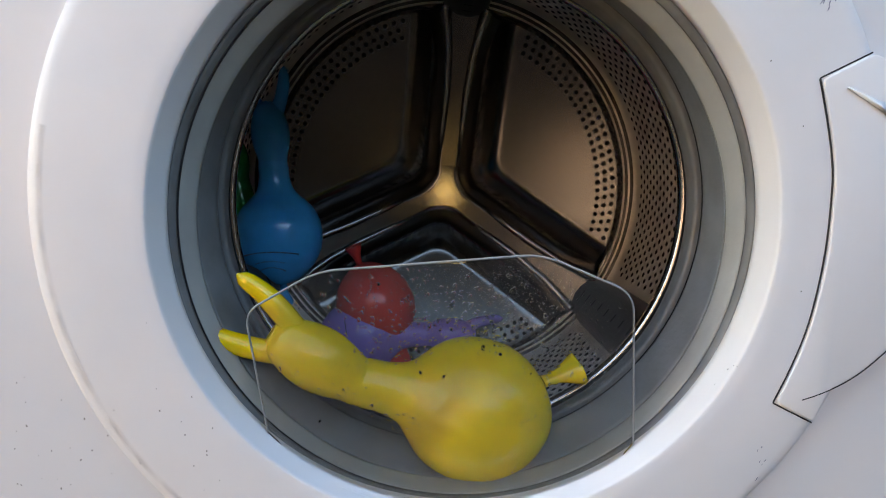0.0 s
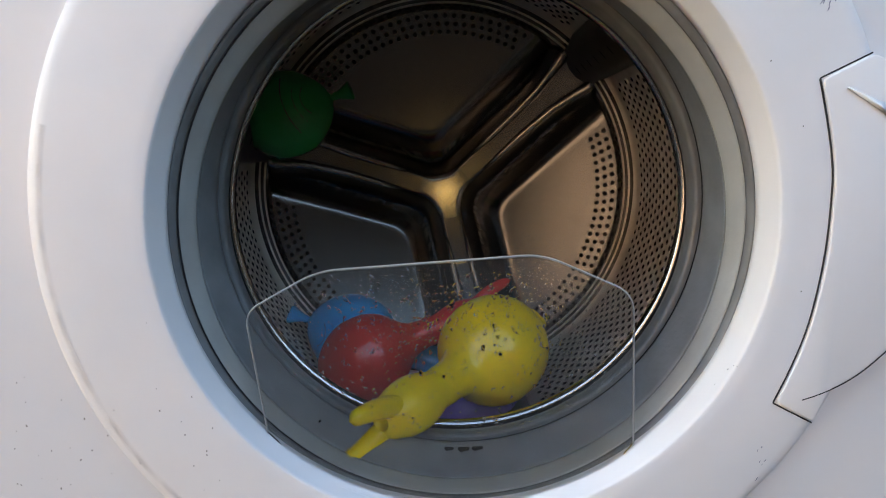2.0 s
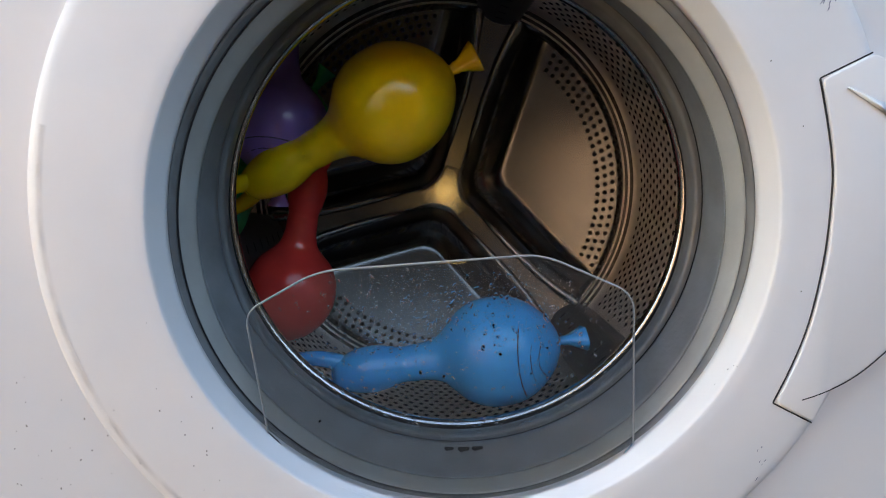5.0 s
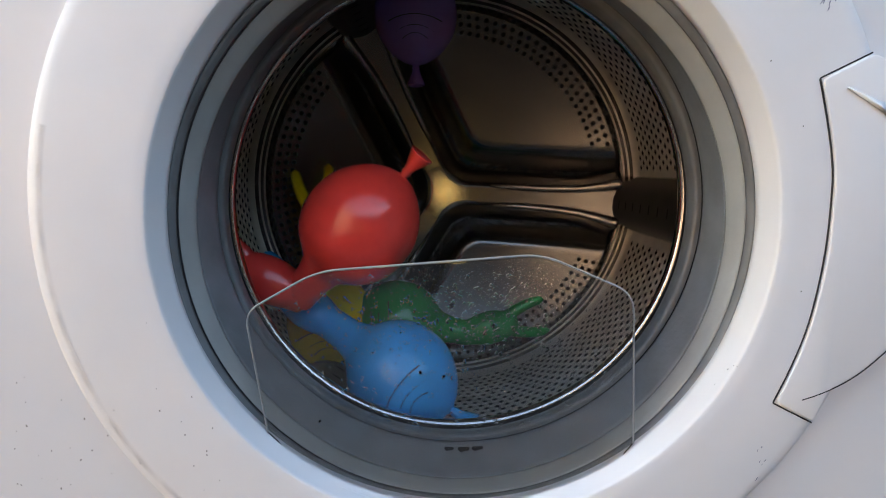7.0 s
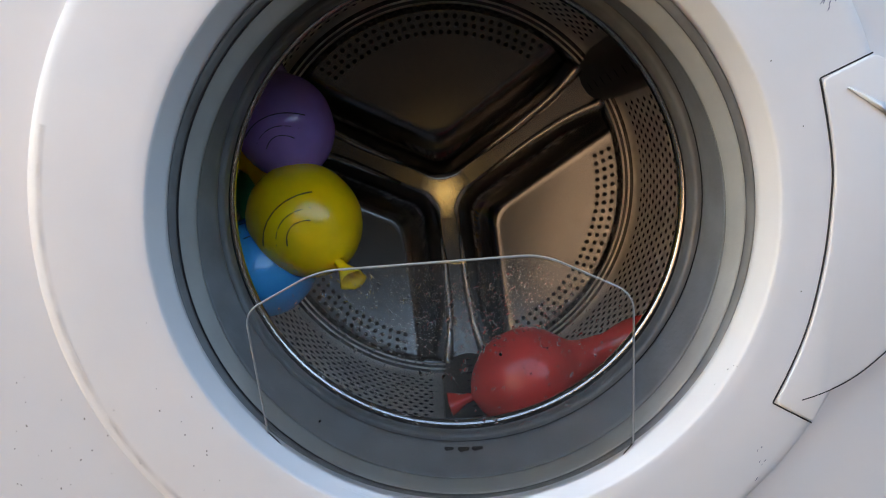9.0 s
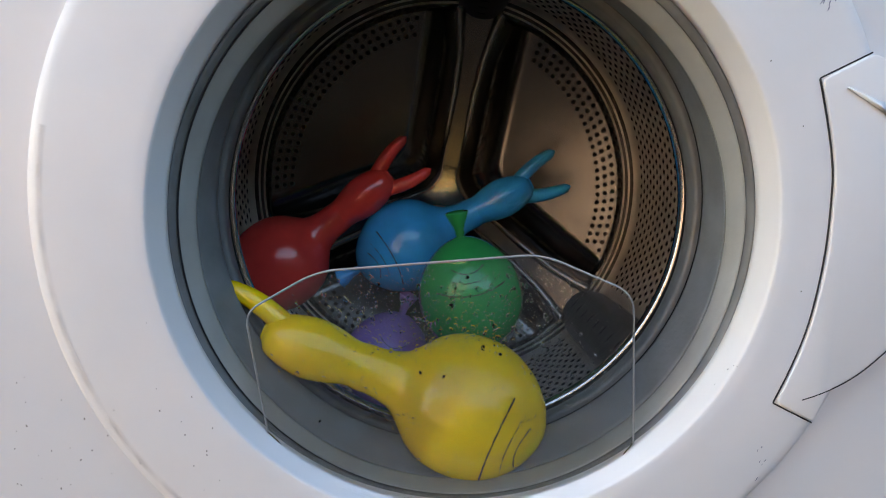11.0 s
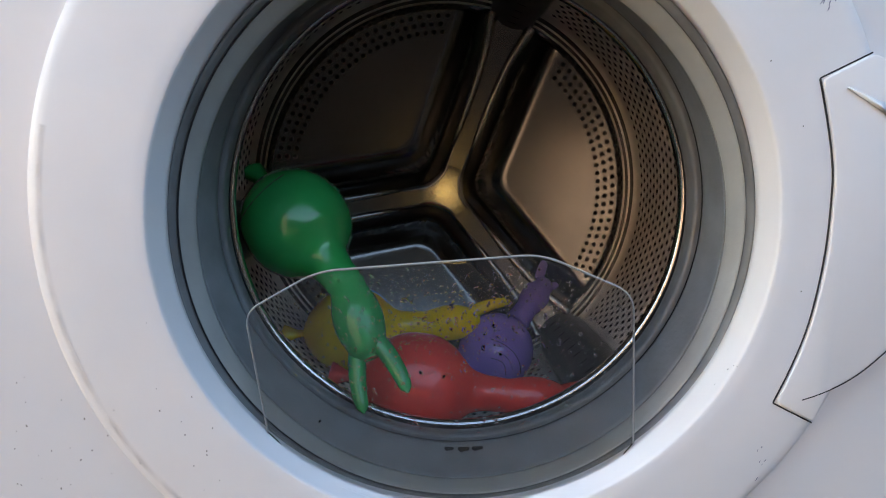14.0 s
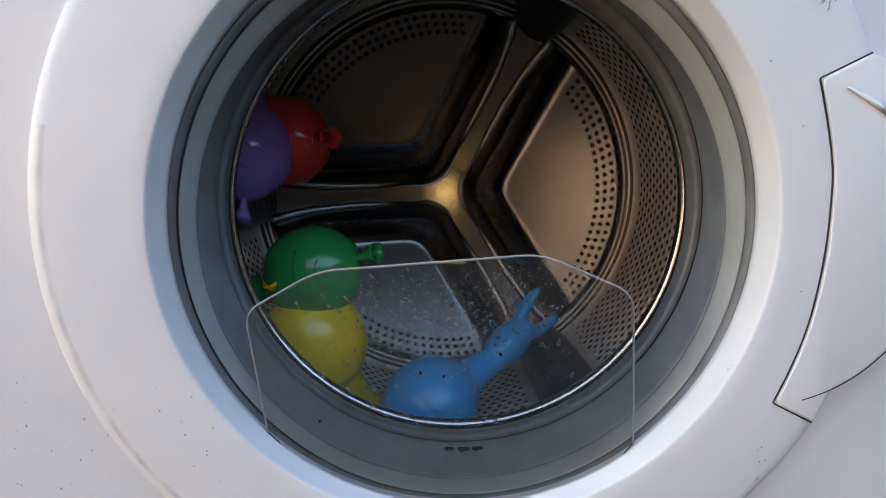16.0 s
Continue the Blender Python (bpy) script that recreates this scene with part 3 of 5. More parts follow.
def smooth_profile(keys, steps=5):
    xs, rs = [k[0] for k in keys], [k[1] for k in keys]
    m = [0.0] * len(keys)
    for i in range(1, len(keys) - 1):
        m[i] = (rs[i + 1] - rs[i - 1]) / (xs[i + 1] - xs[i - 1])
    out = []
    for i in range(len(keys) - 1):
        h = xs[i + 1] - xs[i]
        for s in range(steps):
            u = s / steps
            r = (2 * u ** 3 - 3 * u ** 2 + 1) * rs[i] + (u ** 3 - 2 * u ** 2 + u) * h * m[i] + (3 * u ** 2 - 2 * u ** 3) * rs[i + 1] + (u ** 3 - u ** 2) * h * m[i + 1]
            out.append((xs[i] + u * h, max(r, 0.0008)))
    return out + [keys[-1]]


PIVOT = 0.082


def build_balloon(colour, size=1.0):
    mtl = LATEX[colour]
    thing = new("balloon")
    tagged(thing, colour + " rubber water balloon with two long ears, wet", "balloon", "water balloons")
    egg = [(-0.0535, 0.004), (-0.0505, 0.0125), (-0.044, 0.0235), (-0.032, 0.0355), (-0.016, 0.0440), (0.002, 0.0462), (0.018, 0.0440), (0.032, 0.0368), (0.042, 0.0270), (0.049, 0.0205), (0.056, 0.0176), (0.066, 0.0157), (0.074, 0.0155), (0.080, 0.0149), (PIVOT + 0.004, 0.0140), (PIVOT + 0.007, 0.008)]
    sc = lambda pr: [(x * size, r * size) for x, r in pr]
    part("body", mesh("body", *spin(sc(smooth_profile(egg))), mtl), thing)
    knot = [(-0.049, 0.005), (-0.0540, 0.0042), (-0.0570, 0.0055), (-0.0590, 0.0050), (-0.063, 0.0066), (-0.070, 0.0105), (-0.0745, 0.0128), (-0.0755, 0.0128), (-0.0735, 0.0105), (-0.066, 0.004)]
    kv, kf = spin(sc(knot), 16)
    kv = [(x, y * (0.75 + 0.1 * math.sin(5 * math.atan2(z, y))), z * 1.05) for x, y, z in kv]
    tie = part("knot", mesh("knot", kv, [tuple(reversed(f)) for f in kf], mtl), thing, "tied neck with a rolled lip")
    head_p = [(-0.010, 0.008), (-0.006, 0.0136), (0.004, 0.0154), (0.014, 0.0180), (0.026, 0.0198), (0.038, 0.0188), (0.048, 0.0160), (0.056, 0.0125), (0.061, 0.006)]
    head = part("head", mesh("head", *spin(sc(smooth_profile(head_p)), 24), mtl), thing)
    head.location = (PIVOT * size, 0, 0)
    for side in (-1, 1):
        pts, tap = [], []
        for i in range(13):
            u = i / 12
            pts.append((size * (0.048 + 0.048 * u), size * side * (0.008 + 0.011 * u + 0.003 * math.sin(u * 3)), 0.0))
            tap.append((1.12 - 0.42 * u + 0.12 * math.sin(u * math.pi)) * (1 if u < 0.85 else math.sqrt(max(0.02, 1 - ((u - 0.85) / 0.15) ** 2))))
        part("ear", mesh("ear", *tube(pts, 0.0064 * size, 12, tap), mtl), head)
    # printed curved marks near the knot end
    marks = []
    for dx, span, w in ((-0.016, 40, 0.0006), (-0.026, 30, 0.0005), (-0.033, 22, 0.0005)):
        r = np.interp(dx, [p[0] for p in egg], [p[1] for p in egg])
        pts = []
        for i in range(13):
            a = radians(90 - span + 2 * span * i / 12)
            x = dx + 0.006 * math.cos((i - 6) / 6 * 1.4)
            r = float(np.interp(x, [p[0] for p in egg], [p[1] for p in egg])) + 0.0002
            pts.append((x * size, r * math.cos(a) * size, r * math.sin(a) * size))
        marks.append(tube(pts, w * size, 5))
    part("print", mesh("print", *joined(marks), PRINT), thing, "thin black printed curves")
    return thing, head, tie


def lie(x, y, z, turn, tilt=0, roll=0):
    """Pose of a balloon: turn of its long axis seen from the front, tilt into the machine, roll about it; degrees."""
    return Matrix.Translation((x, y, z)) @ Matrix.Rotation(radians(-turn), 4, "Y") @ Matrix.Rotation(radians(90), 4, "X") @ Matrix.Rotation(radians(tilt), 4, "Y") @ Matrix.Rotation(radians(roll), 4, "X")


build_ground()
MACHINE, DOOR, GASKET = build_machine()
DRUM = build_drum(MACHINE)
build_sheet()
build_dirt(DOOR)
BALLOONS = {c: build_balloon(c, k) for c, k in (("yellow", 1.0), ("red", 0.95), ("blue", 0.95), ("green", 0.92), ("purple", 0.89))}


def motions():
    y, r, b, g, p = (BALLOONS[c] for c in ("yellow", "red", "blue", "green", "purple"))
    # the drum turns clockwise seen from the front, faster and faster
    walk(DRUM, [(t, Matrix.Translation((0, 0, AX)) @ Matrix.Rotation(radians(-a), 4, "Y")) for t, a in ((0, -36.0), (0.1, -64.0), (0.2, -96.0), (0.3, -122.0), (0.4, -152.0), (0.5, -189.5), (0.6, -232.0), (0.7, -270.0), (0.8, -315.0), (0.9, -347.0), (1, -384.3), (1.1, -421.0), (1.2, -448.0), (1.3, -473.0), (1.4, -494.0), (1.5, -518.0), (1.6, -546.5), (1.7, -578.1), (1.8, -611.3), (1.9, -644.7), (2, -676.7), (2.1, -707.0), (2.2, -736.7), (2.3, -766.2), (2.4, -796.1), (2.5, -827.0), (2.6, -859.5), (2.7, -893.4), (2.8, -927.6), (2.9, -961.1), (3, -993.0), (3.1, -1022.8), (3.2, -1051.3), (3.3, -1079.1), (3.4, -1107.1), (3.5, -1136.0), (3.6, -1165.7), (3.7, -1195.8), (3.8, -1226.4), (3.9, -1257.4), (4, -1288.8), (4.1, -1321.2), (4.2, -1354.0), (4.3, -1386.3), (4.4, -1418.3), (4.5, -1450.0), (4.6, -1481.6), (4.7, -1512.9), (4.8, -1544.2), (4.9, -1575.3), (5, -1606.4), (5.1, -1637.5), (5.2, -1668.6), (5.3, -1699.8), (5.4, -1731.1), (5.5, -1762.6), (5.6, -1794.2), (5.7, -1826.1), (5.8, -1858.2), (5.9, -1890.7), (6, -1923.4), (6.1, -1956.6), (6.2, -1990.2), (6.3, -2024.3), (6.4, -2058.9), (6.5, -2094.0), (6.6, -2130.1), (6.7, -2167.5), (6.8, -2205.7), (6.9, -2244.5), (7, -2283.4), (7.1, -2322.6), (7.2, -2362.4), (7.3, -2402.6), (7.4, -2442.9), (7.5, -2483.0), (7.6, -2523.2), (7.7, -2563.6), (7.8, -2603.9), (7.9, -2643.9), (8, -2683.5), (8.1, -2722.2), (8.2, -2760.1), (8.3, -2798.0), (8.4, -2836.2), (8.5, -2875.4), (8.6, -2916.0), (8.7, -2957.6), (8.8, -2999.7), (8.9, -3041.7), (9, -3083.0), (9.1, -3123.8), (9.2, -3164.4), (9.3, -3204.9), (9.4, -3245.2), (9.5, -3285.5), (9.6, -3325.6), (9.7, -3365.6), (9.8, -3405.6), (9.9, -3445.4), (10, -3485.2), (10.1, -3524.9), (10.2, -3564.6), (10.3, -3604.2), (10.4, -3643.7), (10.5, -3683.2), (10.6, -3722.7), (10.7, -3762.2), (10.8, -3801.7), (10.9, -3841.1), (11, -3880.6), (11.1, -3920.1), (11.2, -3959.6), (11.3, -3999.1), (11.4, -4038.7), (11.5, -4078.3), (11.6, -4117.5), (11.7, -4156.1), (11.8, -4194.9), (11.9, -4234.7), (12, -4276.0), (12.1, -4319.4), (12.2, -4364.5), (12.3, -4410.7), (12.4, -4457.4), (12.5, -4504.0), (12.6, -4550.7), (12.7, -4598.1), (12.8, -4645.6), (12.9, -4692.7), (13, -4739.0), (13.1, -4783.9), (13.2, -4827.7), (13.3, -4871.3), (13.4, -4915.7), (13.5, -4961.6), (13.6, -5009.8), (13.7, -5059.9), (13.8, -5110.7), (13.9, -5161.3), (14, -5210.6), (14.1, -5258.3), (14.2, -5305.0), (14.3, -5351.3), (14.4, -5398.0), (14.5, -5445.7), (14.6, -5494.7), (14.7, -5544.7), (14.8, -5595.1), (14.9, -5645.4), (15, -5695.0), (15.1, -5743.9), (15.2, -5792.4), (15.3, -5840.6), (15.4, -5888.8), (15.5, -5937.0), (15.6, -5985.3), (15.7, -6033.5), (15.8, -6081.6), (15.9, -6129.8), (16, -6178.0))])
    walk(y[0], [(t, lie(*v)) for t, *v in ((0, 0.0095, 0.0601, 0.3218, 161, -10, 180), (1.4, 0.0095, 0.0601, 0.3218, 161, -10, 180), (1.5, -0.0154, 0.0650, 0.3462, 206, -8, 180), (1.6, -0.0255, 0.0650, 0.3680, 212, -8, 180), (1.7, -0.0062, 0.0601, 0.3462, 190, 0, 180), (1.8, 0.0318, 0.0601, 0.3607, 178, -5, 180), (1.9, 0.0313, 0.1000, 0.3466, 190, -25, 180), (2, 0.0343, 0.1600, 0.3260, 189, -51, 150), (2.1, 0.0251, 0.1800, 0.3063, 240, -70, 180), (2.167, 0.0136, 0.1900, 0.2983, 178, -15, 180), (2.2, 0.0020, 0.2000, 0.2903, 115, 40, 180), (2.3, -0.0434, 0.2200, 0.2855, 100, 40, 180), (2.5, -0.0777, 0.2050, 0.3107, 85, 40, 180), (2.6, -0.1330, 0.1500, 0.3543, 110, 20, 180), (2.7, -0.1105, 0.1200, 0.4319, 135, 0, 180), (2.8, -0.0779, 0.1300, 0.3969, 105, 0, 180), (2.9, -0.0538, 0.2200, 0.3376, 80, 10, 180), (3, -0.0050, 0.2900, 0.2820, 20, 20, 180), (3.1, -0.0209, 0.2800, 0.2936, 20, 20, 180), (3.3, -0.1562, 0.2900, 0.3731, 90, 0, 180), (3.367, -0.1518, 0.2800, 0.3989, 32, 0, 180), (3.433, -0.1474, 0.2700, 0.4246, -27, 0, 180), (3.5, -0.1430, 0.2600, 0.4504, -85, 0, 180), (3.6, -0.1316, 0.2500, 0.4676, -60, 0, 180), (3.667, -0.1041, 0.2350, 0.4195, -20, 0, 180), (3.7, -0.0766, 0.2200, 0.3715, 20, 0, 180), (3.8, -0.0430, 0.2200, 0.3203, 60, 0, 180), (3.9, -0.0389, 0.2600, 0.3007, 40, 0, 180), (4, -0.0047, 0.3000, 0.2933, 5, 20, 180), (4.1, -0.0499, 0.2600, 0.3022, 68, 10, 180), (4.2, -0.0950, 0.2200, 0.3111, 130, 0, 180), (4.5, -0.1532, 0.2000, 0.4183, 150, 20, 154), (4.8, -0.1181, 0.2000, 0.5369, 180, 20, 129), (5.067, -0.0202, 0.1500, 0.5225, 220, 0, 106), (5.267, 0.0425, 0.1400, 0.4120, 250, 0, 89), (5.467, -0.0015, 0.1600, 0.3094, 230, 20, 71), (5.8, -0.1265, 0.2000, 0.3223, 170, 20, 43), (6.1, -0.1678, 0.2500, 0.4058, 120, 10, 17), (6.4, -0.1164, 0.2700, 0.3604, 95, 0, 0), (6.5, -0.0940, 0.2700, 0.3029, 84, 0, 0), (6.7, -0.0832, 0.2400, 0.2870, 60, 20, 0), (6.9, -0.1070, 0.2000, 0.3100, 60, 40, 0), (7, -0.1253, 0.2700, 0.3166, 100, 20, 0), (7.1, -0.1701, 0.2000, 0.4418, 140, 20, 0), (7.2, -0.1237, 0.1500, 0.5201, 150, 30, 0), (7.3, -0.0576, 0.1200, 0.5094, 80, 0, 0), (7.4, 0.0103, 0.1100, 0.4407, 42, 0, 0), (7.5, 0.0971, 0.2000, 0.2597, 55, 55, 0), (7.533, 0.0313, 0.1500, 0.3061, -2, 32, 0), (7.6, -0.0118, 0.1400, 0.3294, -60, 40, 0), (7.7, -0.0822, 0.1800, 0.3075, -40, 40, 0), (7.8, -0.1028, 0.1700, 0.3251, 25, 40, 0), (7.9, -0.1233, 0.1600, 0.3426, 90, 40, 0), (7.933, -0.1354, 0.1933, 0.3801, 136, 8, 0), (7.967, -0.1476, 0.2267, 0.4175, 182, -23, 0), (8, -0.1690, 0.2700, 0.4535, 228, -55, 0), (8.1, -0.1304, 0.1700, 0.5243, 235, 0, 0), (8.2, -0.0577, 0.1500, 0.5636, 235, 0, 0), (8.3, 0.0120, 0.1000, 0.5095, 222, 0, 0), (8.367, 0.0406, 0.1050, 0.4357, 181, 5, 0), (8.4, 0.0693, 0.1100, 0.3620, 140, 10, 0), (8.433, 0.0442, 0.1450, 0.3283, 85, 32, 0), (8.5, 0.0191, 0.1800, 0.2945, 30, 55, 0), (8.6, -0.0795, 0.2000, 0.3080, -10, 20, 0), (8.7, -0.1207, 0.2200, 0.3762, -45, 0, 0), (8.8, -0.1013, 0.2200, 0.3931, -90, 20, 0), (8.867, -0.1170, 0.2100, 0.4082, -125, 40, 0), (8.9, -0.1327, 0.2000, 0.4234, -160, 60, 0), (9, -0.1244, 0.1700, 0.4363, -223, 35, 0), (9.1, -0.0878, 0.1000, 0.3988, -290, 10, 0), (9.133, -0.0607, 0.0850, 0.3639, -250, 25, 0), (9.2, -0.0336, 0.0700, 0.3289, -210, 40, 0), (9.5, -0.1166, 0.1600, 0.3560, -160, 20, 0), (9.8, -0.1471, 0.1700, 0.4650, -150, 10, 0), (10.1, -0.0724, 0.1500, 0.5435, -150, 10, 0), (10.33, 0.0271, 0.1000, 0.4673, -160, 0, 0), (10.6, 0.0185, 0.0800, 0.3459, -190, 0, 0), (10.9, 0.0052, 0.0601, 0.3241, -202, 0, 0), (11.3, 0.0072, 0.0601, 0.3217, -200, 0, 0), (11.4, 0.0096, 0.0601, 0.3218, -200, 15, 0), (11.5, 0.0104, 0.0601, 0.3219, -179, 33, 0), (11.6, 0.0064, 0.0601, 0.3242, -202, 10, 0), (11.7, -0.0044, 0.1200, 0.3381, -200, 0, 0), (11.73, -0.0233, 0.1600, 0.3242, -240, 0, 0), (11.8, -0.0423, 0.2000, 0.3104, -280, 0, 0), (11.9, -0.0832, 0.2500, 0.3289, -260, 0, 18), (12, -0.0333, 0.3300, 0.2701, -200, 0, 36), (12.1, -0.1670, 0.2500, 0.4229, -220, 20, 54), (12.2, -0.1659, 0.2000, 0.4812, -260, 30, 72), (12.3, -0.1238, 0.1900, 0.5426, -250, 30, 90), (12.4, 0.0025, 0.1900, 0.5790, -255, 30, 108), (12.5, 0.1364, 0.1750, 0.5158, -262, 45, 126), (12.6, 0.1116, 0.1300, 0.3735, -310, 10, 144), (12.7, -0.0395, 0.2600, 0.2713, -330, 10, 162), (12.8, -0.1314, 0.2000, 0.3226, -280, 40, 180), (12.9, -0.1668, 0.2000, 0.3747, -290, 50, 180), (13, -0.1748, 0.1700, 0.4804, -292, 72, 180), (13.1, -0.0981, 0.1700, 0.5739, -280, 30, 180), (13.2, -0.0199, 0.1700, 0.5899, -290, 20, 180), (13.3, 0.0828, 0.1400, 0.5493, -318, 10, 180), (13.4, 0.1599, 0.1600, 0.4235, -360, 20, 180), (13.43, 0.1210, 0.1733, 0.3730, -420, 20, 180), (13.47, 0.0821, 0.1867, 0.3226, -480, 20, 180), (13.5, 0.0239, 0.2000, 0.2415, -540, 20, 180), (13.6, -0.0617, 0.2400, 0.2777, -500, 20, 180), (13.63, -0.0906, 0.2300, 0.3048, -460, 20, 180), (13.7, -0.1196, 0.2200, 0.3319, -420, 20, 180), (13.8, -0.1565, 0.2400, 0.4915, -350, 20, 180), (13.9, -0.1595, 0.2500, 0.3926, -340, 0, 180), (14, -0.1071, 0.2900, 0.3016, -356, 0, 180), (14.1, -0.0666, 0.2200, 0.3263, -355, 0, 180), (14.2, -0.0526, 0.1500, 0.3433, -378, 0, 180), (14.3, -0.0543, 0.2200, 0.3031, -300, 0, 180), (14.4, -0.0955, 0.2400, 0.3159, -250, 0, 180), (14.47, -0.0741, 0.2600, 0.3242, -208, 0, 180), (14.5, -0.0528, 0.2800, 0.3324, -167, 0, 180), (14.6, -0.0857, 0.2700, 0.2932, -180, 10, 180), (14.7, -0.1661, 0.2200, 0.4000, -230, 20, 180), (14.8, -0.1465, 0.2000, 0.5134, -270, 30, 180), (14.9, -0.0550, 0.1900, 0.6041, -300, 30, 180), (15, 0.1116, 0.2100, 0.5951, -325, 20, 180), (15.1, 0.1537, 0.1600, 0.4144, -350, 10, 180), (15.2, -0.0184, 0.2100, 0.2707, -330, 30, 180), (15.3, -0.1671, 0.2000, 0.4044, -290, 40, 180), (15.4, -0.1530, 0.2400, 0.5418, -290, 30, 180), (15.5, -0.0733, 0.2500, 0.5993, -290, 25, 180), (15.6, -0.0058, 0.2000, 0.5667, -290, 10, 180), (15.7, 0.0571, 0.1500, 0.4487, -300, 0, 180), (15.8, 0.0925, 0.1800, 0.3018, -340, 30, 180), (15.9, -0.0373, 0.2000, 0.2788, -400, 40, 180), (16, -0.1265, 0.2000, 0.3223, -425, 20, 180))])
    walk(y[1], [(t, pose(PIVOT, 0, 0, 0, 0, a)) for t, a in ((0, 17), (1.4, 17), (1.5, 75), (1.6, 75), (1.7, 50), (1.8, -0), (1.9, -0), (2, 7), (2.1, -0), (2.9, -0), (3, -20), (3.1, -0), (16, -0))])
    walk(y[2], [(t, pose(0, 0, 0, 0, 0, a)) for t, a in ((0, -36), (1.4, -36), (1.5, -39), (1.6, -39), (1.7, -30), (1.8, 0), (11.3, 0), (11.4, 22), (11.5, 22), (11.6, 0), (16, 0))])
